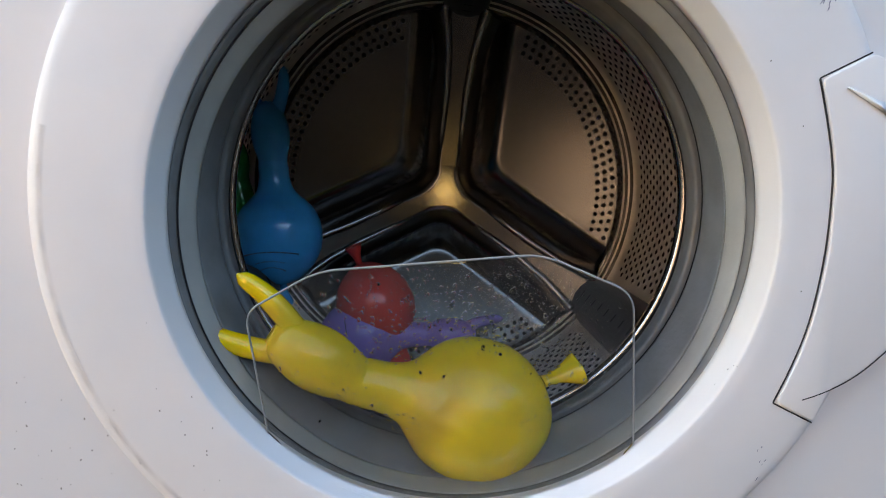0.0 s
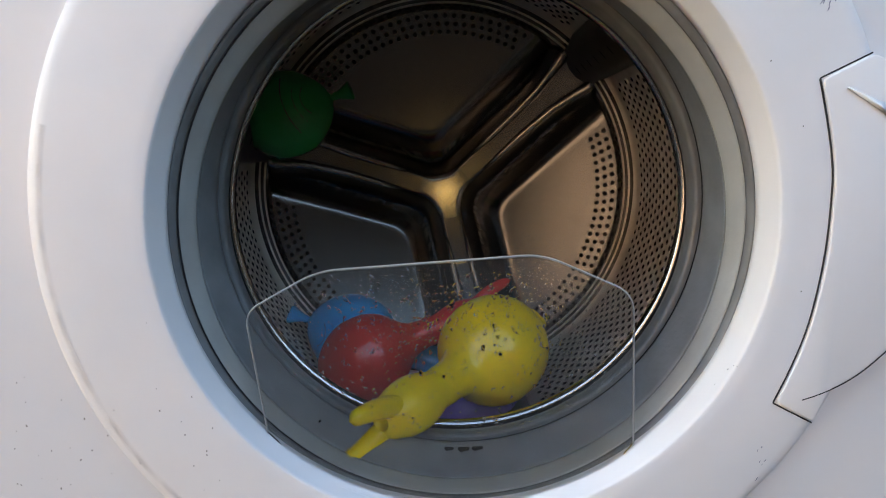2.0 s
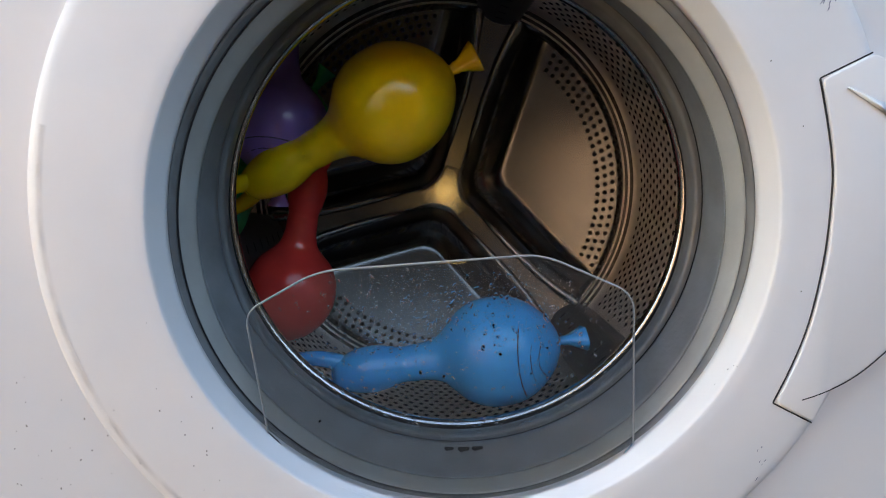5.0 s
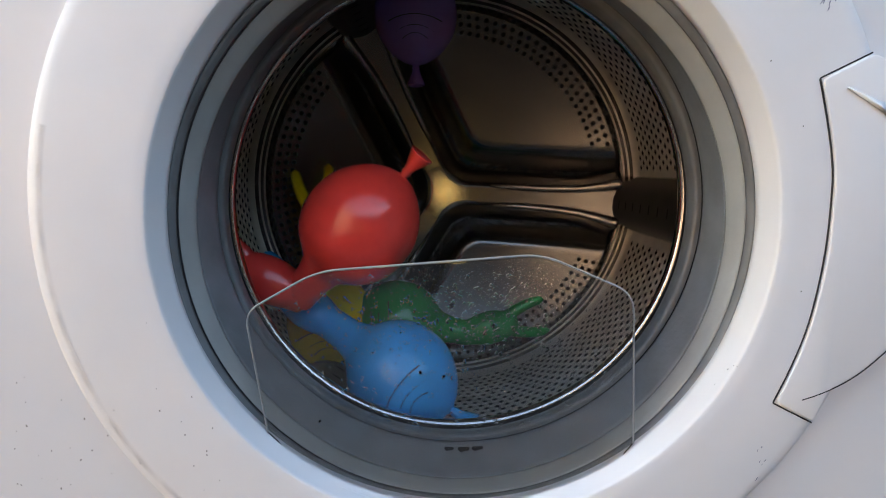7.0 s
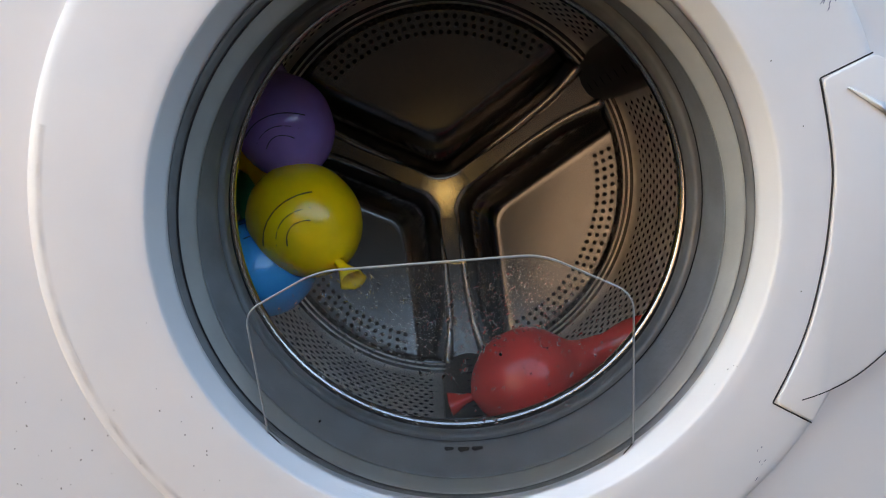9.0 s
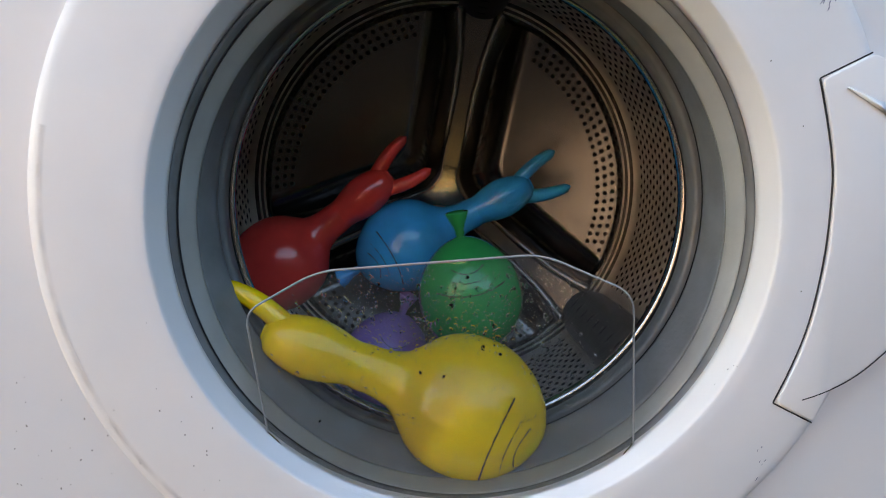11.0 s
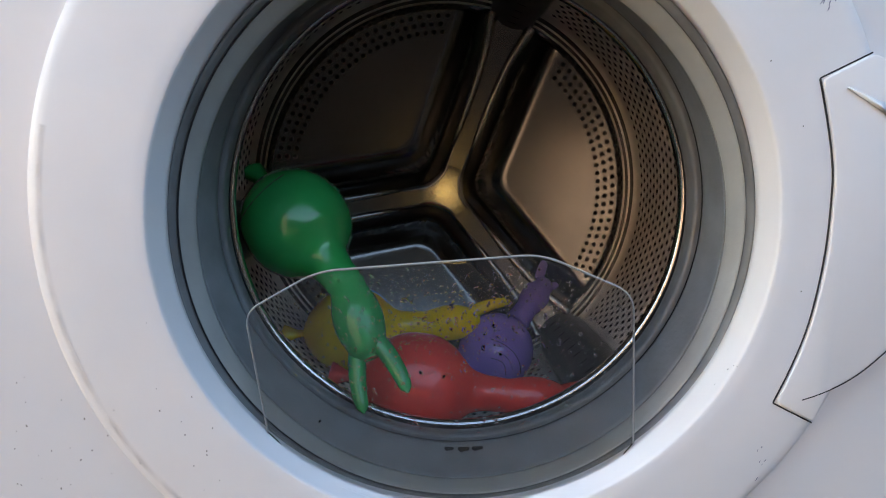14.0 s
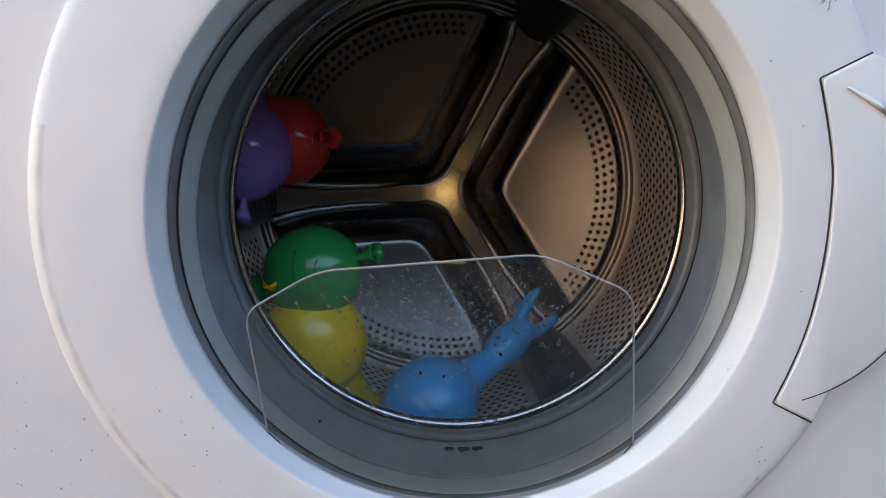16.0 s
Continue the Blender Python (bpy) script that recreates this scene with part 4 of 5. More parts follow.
    walk(r[0], [(t, lie(*v)) for t, *v in ((0, -0.0814, 0.3000, 0.3272, 290, 0, 180), (0.1, -0.1208, 0.2900, 0.3302, 270, 0, 180), (0.3, -0.1429, 0.2800, 0.3457, 240, 0, 180), (0.4, -0.1788, 0.2500, 0.4110, 200, 0, 180), (0.5, -0.1580, 0.2600, 0.5270, 180, 20, 180), (0.6, -0.0772, 0.2200, 0.5947, 170, 0, 180), (0.7, 0.0237, 0.2000, 0.5997, 160, 0, 180), (0.8, 0.1266, 0.1600, 0.5359, 160, 20, 180), (0.9, 0.1299, 0.1500, 0.3783, 150, 10, 180), (1, -0.0082, 0.2900, 0.2900, 190, 0, 180), (1.1, -0.0946, 0.2700, 0.3567, 125, 10, 180), (1.2, -0.1811, 0.2500, 0.4234, 60, 20, 180), (1.3, -0.1689, 0.2200, 0.4274, 20, 30, 180), (1.4, -0.1608, 0.2000, 0.3887, -20, 20, 180), (1.5, -0.1491, 0.2350, 0.4271, -38, 10, 180), (1.6, -0.0955, 0.1700, 0.4442, -70, 0, 180), (1.7, -0.0688, 0.2000, 0.3377, -30, 0, 180), (2, -0.0853, 0.2400, 0.2881, 20, 10, 180), (2.2, -0.1662, 0.2200, 0.3978, 80, 0, 180), (2.3, -0.1517, 0.2000, 0.4488, 110, 0, 180), (2.4, -0.1008, 0.1600, 0.4951, 130, 0, 180), (2.5, -0.0512, 0.2000, 0.4605, 122, 15, 180), (2.6, -0.0016, 0.1300, 0.3420, 110, 0, 180), (2.7, 0.0086, 0.1200, 0.3383, 70, -40, 180), (2.8, -0.0018, 0.0900, 0.3380, 15, -5, 180), (2.9, -0.0540, 0.0800, 0.3375, -15, -10, 180), (3, -0.1018, 0.1300, 0.3516, -46, -40, 180), (3.1, -0.0747, 0.1100, 0.3665, -45, -20, 180), (3.2, -0.0901, 0.1400, 0.3379, 0, -40, 180), (3.3, -0.1120, 0.1400, 0.3619, 0, -40, 180), (3.4, -0.1313, 0.1300, 0.4172, -40, -20, 180), (3.5, -0.1596, 0.1550, 0.4677, -86, 0, 180), (3.6, -0.0940, 0.1200, 0.5109, -90, 0, 180), (3.7, -0.0623, 0.1100, 0.4698, -145, 0, 180), (3.8, -0.0193, 0.1200, 0.3402, -215, 0, 180), (3.833, 0.0039, 0.1250, 0.3288, -262, -15, 180), (3.9, 0.0271, 0.1300, 0.3174, -310, -30, 180), (4, 0.0309, 0.1500, 0.2969, -334, 0, 180), (4.1, 0.0053, 0.1500, 0.2951, -320, 0, 180), (4.2, 0.0883, 0.2200, 0.2897, -340, 0, 180), (4.5, -0.0211, 0.2400, 0.2709, -300, 0, 180), (4.8, -0.1014, 0.2400, 0.3082, -290, 0, 180), (5.1, -0.1705, 0.2400, 0.4073, -270, 0, 180), (5.333, -0.1431, 0.2200, 0.5294, -240, 0, 180), (5.6, 0.0073, 0.1600, 0.4652, -240, 0, 180), (5.867, -0.0806, 0.1700, 0.3219, -280, 0, 180), (6.1, -0.1200, 0.1500, 0.4432, -290, 0, 180), (6.3, -0.0727, 0.1300, 0.3969, -268, 0, 180), (6.4, -0.0300, 0.1300, 0.3479, -295, 0, 180), (6.5, -0.0043, 0.1500, 0.2871, -357, 40, 180), (6.6, -0.0468, 0.1400, 0.3122, -335, -20, 180), (6.7, -0.0794, 0.1300, 0.3404, -345, -30, 180), (6.733, -0.0947, 0.1250, 0.3844, -390, -20, 180), (6.8, -0.1099, 0.1200, 0.4283, -435, -10, 180), (6.9, -0.1096, 0.1100, 0.4731, -475, -10, 180), (7, -0.0734, 0.1300, 0.4371, -492, 8, 180), (7.1, -0.0448, 0.1100, 0.3473, -440, -30, 180), (7.2, -0.0077, 0.1500, 0.3095, -470, 0, 180), (7.3, -0.0440, 0.1400, 0.3802, -470, 0, 180), (7.4, -0.0556, 0.1500, 0.3873, -490, 0, 180), (7.467, -0.0586, 0.1800, 0.3485, -545, 10, 180), (7.5, -0.0617, 0.2100, 0.3097, -600, 20, 180), (7.533, -0.0810, 0.2233, 0.3186, -547, 13, 180), (7.567, -0.1002, 0.2367, 0.3275, -493, 7, 180), (7.6, -0.1195, 0.2500, 0.3364, -440, 0, 180), (7.7, -0.1644, 0.2200, 0.4316, -400, 0, 180), (7.733, -0.1437, 0.2050, 0.4760, -360, 10, 180), (7.8, -0.1229, 0.1900, 0.5203, -320, 20, 180), (7.9, -0.0435, 0.1300, 0.5073, -280, 0, 180), (8, 0.0291, 0.1600, 0.4063, -308, 0, 180), (8.1, 0.0450, 0.1600, 0.2964, -335, 0, 180), (8.133, 0.0324, 0.1450, 0.3127, -382, 10, 180), (8.2, 0.0198, 0.1300, 0.3290, -430, 20, 180), (8.3, -0.0454, 0.1800, 0.2784, -480, 20, 180), (8.367, -0.0510, 0.1750, 0.2922, -520, 10, 180), (8.4, -0.0566, 0.1700, 0.3060, -560, 0, 180), (8.5, -0.0811, 0.1700, 0.2999, -577, 0, 180), (8.6, -0.1460, 0.1900, 0.4267, -560, 30, 180), (8.7, -0.1355, 0.1900, 0.4961, -590, 30, 180), (8.8, -0.0563, 0.1600, 0.4951, -630, 0, 180), (8.9, 0.0121, 0.1300, 0.4267, -650, 0, 180), (9, 0.0648, 0.1700, 0.2950, -700, 0, 180), (9.1, 0.0106, 0.2000, 0.2885, -680, 0, 180), (9.2, -0.0587, 0.2900, 0.3102, -660, 0, 180), (9.5, -0.1738, 0.2500, 0.4001, -620, 0, 180), (9.8, -0.1178, 0.2000, 0.5464, -600, 0, 180), (10.07, 0.0076, 0.1700, 0.5336, -600, 0, 180), (10.3, 0.0705, 0.1600, 0.3743, -640, 0, 180), (10.53, -0.0211, 0.1800, 0.2961, -690, 0, 180), (10.87, -0.1411, 0.2200, 0.3383, -680, 0, 180), (11.1, -0.1689, 0.2200, 0.4263, -690, 0, 180), (11.3, -0.1315, 0.2000, 0.4634, -720, 0, 180), (11.4, -0.1109, 0.2200, 0.4730, -680, 0, 180), (11.5, -0.0711, 0.2600, 0.4302, -645, 0, 180), (11.6, 0.1105, 0.1800, 0.3690, -680, 0, 180), (11.63, 0.0822, 0.1900, 0.3392, -640, 0, 180), (11.7, 0.0540, 0.2000, 0.3094, -600, 0, 180), (11.9, -0.0901, 0.2200, 0.3294, -580, 0, 180), (12, -0.0944, 0.2000, 0.3043, -585, 0, 180), (12.1, -0.1024, 0.1800, 0.3442, -560, 0, 180), (12.2, -0.1455, 0.2000, 0.3658, -600, 0, 180), (12.3, -0.1041, 0.2000, 0.3655, -660, 0, 180), (12.4, -0.0777, 0.2000, 0.3866, -690, 0, 180), (12.5, -0.0789, 0.2300, 0.3664, -702, 0, 180), (12.6, -0.0670, 0.1700, 0.3828, -780, 0, 180), (12.7, -0.0823, 0.1800, 0.4202, -740, 20, 180), (12.8, -0.0300, 0.1500, 0.3918, -800, 20, 180), (12.87, 0.0220, 0.1550, 0.3491, -840, 15, 180), (12.9, 0.0740, 0.1600, 0.3064, -880, 10, 180), (12.93, 0.0700, 0.1833, 0.2987, -933, 23, 180), (12.97, 0.0660, 0.2067, 0.2909, -987, 37, 180), (13, 0.0621, 0.2300, 0.2832, -1040, 50, 180), (13.1, -0.0254, 0.2000, 0.2843, -1050, 0, 180), (13.2, -0.0902, 0.2000, 0.3031, -1020, 0, 180), (13.3, -0.0561, 0.1400, 0.3123, -975, 0, 180), (13.4, -0.1109, 0.1500, 0.3613, -1025, 0, 180), (13.47, -0.1284, 0.1800, 0.3878, -1060, 30, 180), (13.5, -0.1458, 0.2100, 0.4143, -1095, 60, 180), (13.53, -0.1493, 0.2050, 0.4214, -1048, 30, 180), (13.6, -0.1527, 0.2000, 0.4285, -1000, 0, 180), (13.7, -0.0692, 0.1700, 0.4346, -940, 0, 180), (13.8, -0.0584, 0.1400, 0.3840, -985, 0, 180), (13.87, -0.0625, 0.1350, 0.3581, -1026, 0, 180), (13.9, -0.0666, 0.1300, 0.3322, -1068, 0, 180), (14, -0.0332, 0.1500, 0.2987, -1088, 0, 180), (14.1, -0.0609, 0.1500, 0.3000, -1040, 0, 180), (14.2, -0.1203, 0.1500, 0.3590, -980, 0, 180), (14.3, -0.1280, 0.1600, 0.3659, -940, 30, 180), (14.4, -0.1436, 0.1600, 0.3855, -900, 40, 180), (14.5, -0.1449, 0.1400, 0.4389, -890, 50, 180), (14.6, -0.1086, 0.1300, 0.5307, -960, 30, 180), (14.63, -0.0808, 0.1250, 0.5397, -1000, 15, 180), (14.7, -0.0529, 0.1200, 0.5487, -1040, 0, 180), (14.8, 0.0326, 0.1200, 0.4548, -1065, 0, 180), (14.9, 0.0997, 0.1500, 0.3264, -1020, 0, 180), (14.93, 0.0566, 0.1550, 0.3053, -955, 8, 180), (15, 0.0193, 0.1800, 0.2690, -890, 15, 180), (15.1, -0.0570, 0.2000, 0.2915, -920, 0, 180), (15.2, -0.1079, 0.2200, 0.3882, -960, 0, 180), (15.3, -0.0843, 0.2000, 0.4102, -960, 20, 180), (15.4, -0.0561, 0.1800, 0.3804, -990, 0, 180), (15.47, -0.0585, 0.1800, 0.3439, -1052, 0, 180), (15.5, -0.0609, 0.1800, 0.3073, -1115, 0, 180), (15.6, -0.0293, 0.2200, 0.3127, -1060, 0, 180), (15.7, -0.0575, 0.1800, 0.2954, -1000, 0, 180), (15.8, -0.1066, 0.2000, 0.3205, -960, 0, 180), (15.9, -0.1553, 0.2100, 0.3904, -920, 30, 180), (16, -0.1636, 0.2600, 0.5066, -900, 40, 180))])
    walk(r[1], [(t, pose(PIVOT * 0.95, 0, 0, 0, 0, a)) for t, a in ((0, -0), (2.7, -0), (2.8, -10), (2.9, -10), (3, -36), (3.1, -20), (3.2, -40), (3.3, -40), (3.4, -30), (3.5, -58), (3.6, -0), (3.9, -0), (4, -12), (4.1, -20), (4.2, -0), (6.9, -0), (7, 75), (7.1, -0), (7.9, -0), (8, 27), (8.1, -0), (8.4, -0), (8.5, 40), (8.6, -0), (15.4, -0), (15.47, -32), (15.5, -65), (15.6, -0), (16, -0))])
    walk(b[0], [(t, lie(*v)) for t, *v in ((0, -0.1766, 0.2700, 0.4095, 92, 0, 0), (0.1, -0.1608, 0.2400, 0.4915, 60, 0, 0), (0.2, -0.1347, 0.2500, 0.5692, 20, 0, 0), (0.3, 0.0287, 0.2500, 0.6061, 0, 0, 0), (0.4, 0.1406, 0.2400, 0.4660, -60, 0, 0), (0.4667, 0.1335, 0.2150, 0.4175, -130, 5, 0), (0.5, 0.1250, 0.2000, 0.3625, -200, 55, 0), (0.6, 0.0610, 0.2000, 0.3321, -220, 0, 0), (0.7, -0.0326, 0.2400, 0.2955, -210, 0, 0), (0.8, -0.0902, 0.2100, 0.3574, -210, 0, 0), (0.8667, -0.1038, 0.2100, 0.3559, -255, 0, 0), (0.9, -0.1174, 0.2100, 0.3543, -300, 0, 0), (0.9333, -0.1329, 0.2050, 0.3720, -330, 32, 0), (1, -0.1485, 0.2000, 0.3897, -360, 65, 0), (1.067, -0.1523, 0.1900, 0.4317, -375, 32, 0), (1.1, -0.1562, 0.1800, 0.4736, -390, 0, 0), (1.2, -0.1267, 0.1600, 0.5483, -452, 0, 0), (1.3, -0.0658, 0.1300, 0.5404, -475, 0, 0), (1.4, 0.0010, 0.1200, 0.4212, -505, 30, 0), (1.467, 0.0389, 0.1350, 0.3794, -432, 40, 0), (1.5, 0.0767, 0.1500, 0.3376, -360, 50, 0), (1.6, 0.0629, 0.1800, 0.3427, -360, 40, 0), (1.7, 0.0397, 0.2000, 0.3257, -360, 0, 0), (1.9, -0.0571, 0.2600, 0.2761, -370, 0, 0), (2, -0.1043, 0.2800, 0.2996, -380, 0, 0), (2.1, -0.0622, 0.2200, 0.3268, -330, 0, 0), (2.3, -0.0915, 0.1900, 0.3574, -300, 0, 0), (2.4, -0.1003, 0.1800, 0.3463, -290, 0, 0), (2.467, -0.1003, 0.1950, 0.3408, -275, 32, 0), (2.5, -0.1129, 0.2700, 0.3318, -260, 65, 0), (2.6, -0.1255, 0.2400, 0.3981, -265, 32, 0), (2.7, -0.1506, 0.2700, 0.4608, -270, 0, 0), (2.8, -0.1659, 0.2700, 0.5124, -280, 0, 0), (2.9, -0.1038, 0.1600, 0.4612, -295, 0, 0), (3, -0.0579, 0.2000, 0.3327, -322, 0, 0), (3.1, -0.0251, 0.1800, 0.3101, -350, 0, 0), (3.2, 0.0007, 0.1400, 0.3557, -375, 0, 0), (3.3, -0.0052, 0.1300, 0.3496, -440, 0, 0), (3.4, -0.0193, 0.1500, 0.2909, -400, 0, 0), (3.467, 0.0134, 0.1600, 0.2920, -468, -28, 0), (3.5, 0.0566, 0.2150, 0.2727, -535, -55, 0), (3.6, -0.0174, 0.1400, 0.3138, -500, 0, 0), (3.7, -0.0814, 0.1400, 0.3204, -440, 0, 0), (3.733, -0.0973, 0.1400, 0.3319, -385, 0, 0), (3.8, -0.1132, 0.1400, 0.3434, -330, 0, 0), (3.833, -0.0990, 0.1350, 0.3440, -290, 0, 0), (3.9, -0.0848, 0.1300, 0.3445, -250, 0, 0), (4, -0.0578, 0.1900, 0.2896, -300, -60, 0), (4.067, -0.0889, 0.1800, 0.3144, -350, -30, 0), (4.1, -0.1199, 0.1700, 0.3393, -400, 0, 0), (4.2, -0.1498, 0.1400, 0.4309, -430, 0, 0), (4.5, -0.1073, 0.1500, 0.5392, -430, 0, 0), (4.733, -0.0039, 0.1200, 0.4953, -470, 0, 0), (4.933, 0.0419, 0.1300, 0.3636, -520, 0, 0), (5.2, -0.0407, 0.1600, 0.3047, -560, 0, 0), (5.5, -0.1401, 0.1800, 0.3708, -600, 0, 0), (5.8, -0.1340, 0.1800, 0.5023, -560, 0, 0), (6, -0.0205, 0.1600, 0.4606, -540, 0, 0), (6.133, 0.0096, 0.1800, 0.3279, -500, 0, 0), (6.3, -0.0947, 0.2000, 0.2964, -520, 0, 0), (6.4, -0.1210, 0.1600, 0.3526, -540, 0, 0), (6.5, -0.1119, 0.1200, 0.4552, -540, 0, 0), (6.6, -0.0876, 0.1100, 0.4714, -602, 0, 0), (6.7, -0.0572, 0.1100, 0.3981, -640, 0, 0), (6.733, -0.0373, 0.1250, 0.3579, -690, 0, 0), (6.8, -0.0174, 0.1400, 0.3177, -740, 0, 0), (6.867, -0.0089, 0.1450, 0.3085, -670, 0, 0), (6.9, -0.0005, 0.1500, 0.2993, -600, 0, 0), (7, -0.0441, 0.1500, 0.3079, -570, 20, 0), (7.1, -0.1108, 0.2000, 0.3222, -640, 0, 0), (7.2, -0.0976, 0.1800, 0.3045, -640, 0, 0), (7.3, -0.0998, 0.1800, 0.2981, -630, 0, 0), (7.333, -0.1129, 0.1700, 0.3559, -675, 0, 0), (7.4, -0.1259, 0.1600, 0.4137, -720, 0, 0), (7.467, -0.1253, 0.1700, 0.4283, -670, 28, 0), (7.5, -0.1247, 0.1800, 0.4429, -620, 55, 0), (7.6, -0.0942, 0.1300, 0.4319, -650, 0, 0), (7.7, -0.0609, 0.1100, 0.3560, -712, 0, 0), (7.733, -0.0356, 0.1250, 0.3319, -674, -25, 0), (7.8, -0.0104, 0.1400, 0.3078, -635, -50, 0), (7.867, -0.0267, 0.1400, 0.3090, -668, -25, 0), (7.9, -0.0431, 0.1400, 0.3101, -700, 0, 0), (8, -0.0127, 0.1700, 0.2550, -720, 45, 0), (8.067, -0.0248, 0.1600, 0.2848, -680, 22, 0), (8.1, -0.0333, 0.1700, 0.2845, -640, 0, 0), (8.2, -0.1079, 0.1500, 0.3419, -590, 0, 0), (8.3, -0.1522, 0.1400, 0.4188, -600, 20, 0), (8.4, -0.1350, 0.1900, 0.5370, -590, 0, 0), (8.5, -0.0511, 0.1800, 0.5979, -580, 20, 0), (8.6, 0.0860, 0.1700, 0.5786, -630, 20, 0), (8.7, 0.1468, 0.1600, 0.4812, -640, 0, 0), (8.8, 0.0929, 0.1700, 0.2936, -660, 0, 0), (8.9, -0.1102, 0.1700, 0.3039, -700, 0, 0), (8.933, -0.1368, 0.1750, 0.3501, -674, 40, 0), (9, -0.1633, 0.1800, 0.3962, -647, 80, 0), (9.067, -0.1590, 0.1650, 0.4129, -664, 40, 0), (9.1, -0.1548, 0.1500, 0.4297, -680, 0, 0), (9.2, -0.1346, 0.1400, 0.4187, -700, 0, 0), (9.5, -0.1079, 0.1500, 0.5223, -760, 0, 0), (9.733, -0.0035, 0.1300, 0.5205, -820, 0, 0), (9.933, 0.0616, 0.1400, 0.3794, -880, 0, 0), (10.2, -0.0211, 0.1700, 0.3003, -940, 0, 0), (10.5, -0.1261, 0.2000, 0.3333, -1000, 0, 0), (10.8, -0.1258, 0.2200, 0.4527, -1040, 0, 0), (11.1, 0.0134, 0.2400, 0.3663, -1060, 0, 0), (11.3, 0.0582, 0.2500, 0.3112, -1070, 0, 0), (11.4, 0.0281, 0.2500, 0.2992, -1055, 0, 0), (11.43, 0.0087, 0.2567, 0.3011, -1000, 0, 0), (11.47, -0.0107, 0.2633, 0.3029, -945, 0, 0), (11.5, -0.0301, 0.2700, 0.3048, -890, 0, 0), (11.7, -0.0435, 0.2200, 0.2796, -900, 0, 0), (11.8, -0.1158, 0.2200, 0.3296, -940, 0, 0), (11.9, -0.1721, 0.2200, 0.4065, -960, 0, 0), (12, -0.1503, 0.2600, 0.5400, -1000, 40, 0), (12.1, -0.0576, 0.2500, 0.6121, -1030, 0, 0), (12.2, 0.0657, 0.2400, 0.6104, -1060, 0, 0), (12.3, 0.1637, 0.2100, 0.4910, -1080, 0, 0), (12.4, 0.0652, 0.2200, 0.2960, -1080, 0, 0), (12.5, -0.0828, 0.2700, 0.2868, -1060, 0, 0), (12.6, -0.0995, 0.2500, 0.3054, -1060, 0, 0), (12.7, -0.1320, 0.2200, 0.3607, -1040, 0, 0), (12.8, -0.0919, 0.2700, 0.3845, -1020, 0, 0), (13, -0.0851, 0.2700, 0.2945, -1000, 0, 0), (13.2, -0.1116, 0.2200, 0.4062, -1060, 0, 0), (13.3, -0.1352, 0.1600, 0.4432, -1060, 0, 0), (13.4, -0.1437, 0.1400, 0.4450, -1010, 0, 0), (13.47, -0.1435, 0.1400, 0.4194, -1052, 0, 0), (13.5, -0.1620, 0.1500, 0.3983, -1095, 0, 0), (13.53, -0.1168, 0.1400, 0.4202, -1138, 20, 0), (13.6, -0.0903, 0.1400, 0.4467, -1180, 40, 0), (13.63, -0.0520, 0.1350, 0.4091, -1240, 20, 0), (13.7, -0.0138, 0.1300, 0.3715, -1300, 0, 0), (13.73, -0.0071, 0.1400, 0.3354, -1352, 0, 0), (13.8, -0.0005, 0.1500, 0.2993, -1405, 0, 0), (13.9, 0.0702, 0.2000, 0.2855, -1400, 0, 0), (13.93, -0.0163, 0.2550, 0.2920, -1450, 0, 0), (14, -0.1028, 0.3100, 0.2986, -1500, 0, 0), (14.07, -0.1247, 0.2800, 0.3432, -1430, 0, 0), (14.1, -0.1467, 0.2500, 0.3879, -1360, 0, 0), (14.2, -0.1694, 0.2000, 0.4178, -1360, 0, 0), (14.3, -0.1424, 0.1500, 0.4947, -1330, 0, 0), (14.4, -0.0372, 0.1100, 0.5359, -1310, 0, 0), (14.5, 0.0927, 0.0578, 0.4819, -1335, 0, 0), (14.6, 0.0687, 0.0700, 0.3468, -1400, 0, 0), (14.63, 0.0103, 0.0800, 0.3478, -1465, 0, 0), (14.7, -0.0481, 0.0900, 0.3489, -1530, 0, 0), (14.8, -0.0946, 0.1200, 0.3901, -1480, 30, 0), (14.87, -0.1199, 0.1350, 0.3804, -1415, 15, 0), (14.9, -0.1452, 0.1500, 0.3707, -1350, 0, 0), (14.93, -0.1322, 0.1700, 0.4121, -1418, 0, 0), (15, -0.1319, 0.2250, 0.4483, -1487, 0, 0), (15.1, -0.0633, 0.1900, 0.4695, -1550, 0, 0), (15.13, -0.0389, 0.1600, 0.4339, -1602, 0, 0), (15.2, -0.0146, 0.1300, 0.3983, -1655, 0, 0), (15.27, -0.0057, 0.1350, 0.3455, -1718, 0, 0), (15.3, 0.0033, 0.1400, 0.2927, -1780, 0, 0), (15.4, -0.1093, 0.1300, 0.3702, -1808, 0, 0), (15.47, -0.1385, 0.1450, 0.4178, -1849, 0, 0), (15.5, -0.1817, 0.2200, 0.4610, -1890, 0, 0), (15.6, -0.1075, 0.1600, 0.5649, -1935, 0, 0), (15.7, -0.0122, 0.1700, 0.5740, -1990, 0, 0), (15.8, 0.0786, 0.1100, 0.4814, -2055, 0, 0), (15.9, 0.1481, 0.1400, 0.4022, -2100, 0, 0), (16, -0.0211, 0.1900, 0.2607, -2135, 28, 0))])
    walk(b[1], [(t, pose(PIVOT * 0.95, 0, 0, 0, 0, a)) for t, a in ((0, 0), (2.9, 0), (3, 30), (3.1, 0), (3.4, 0), (3.467, -35), (3.5, -70), (3.6, 0), (15.9, 0), (16, 10))])
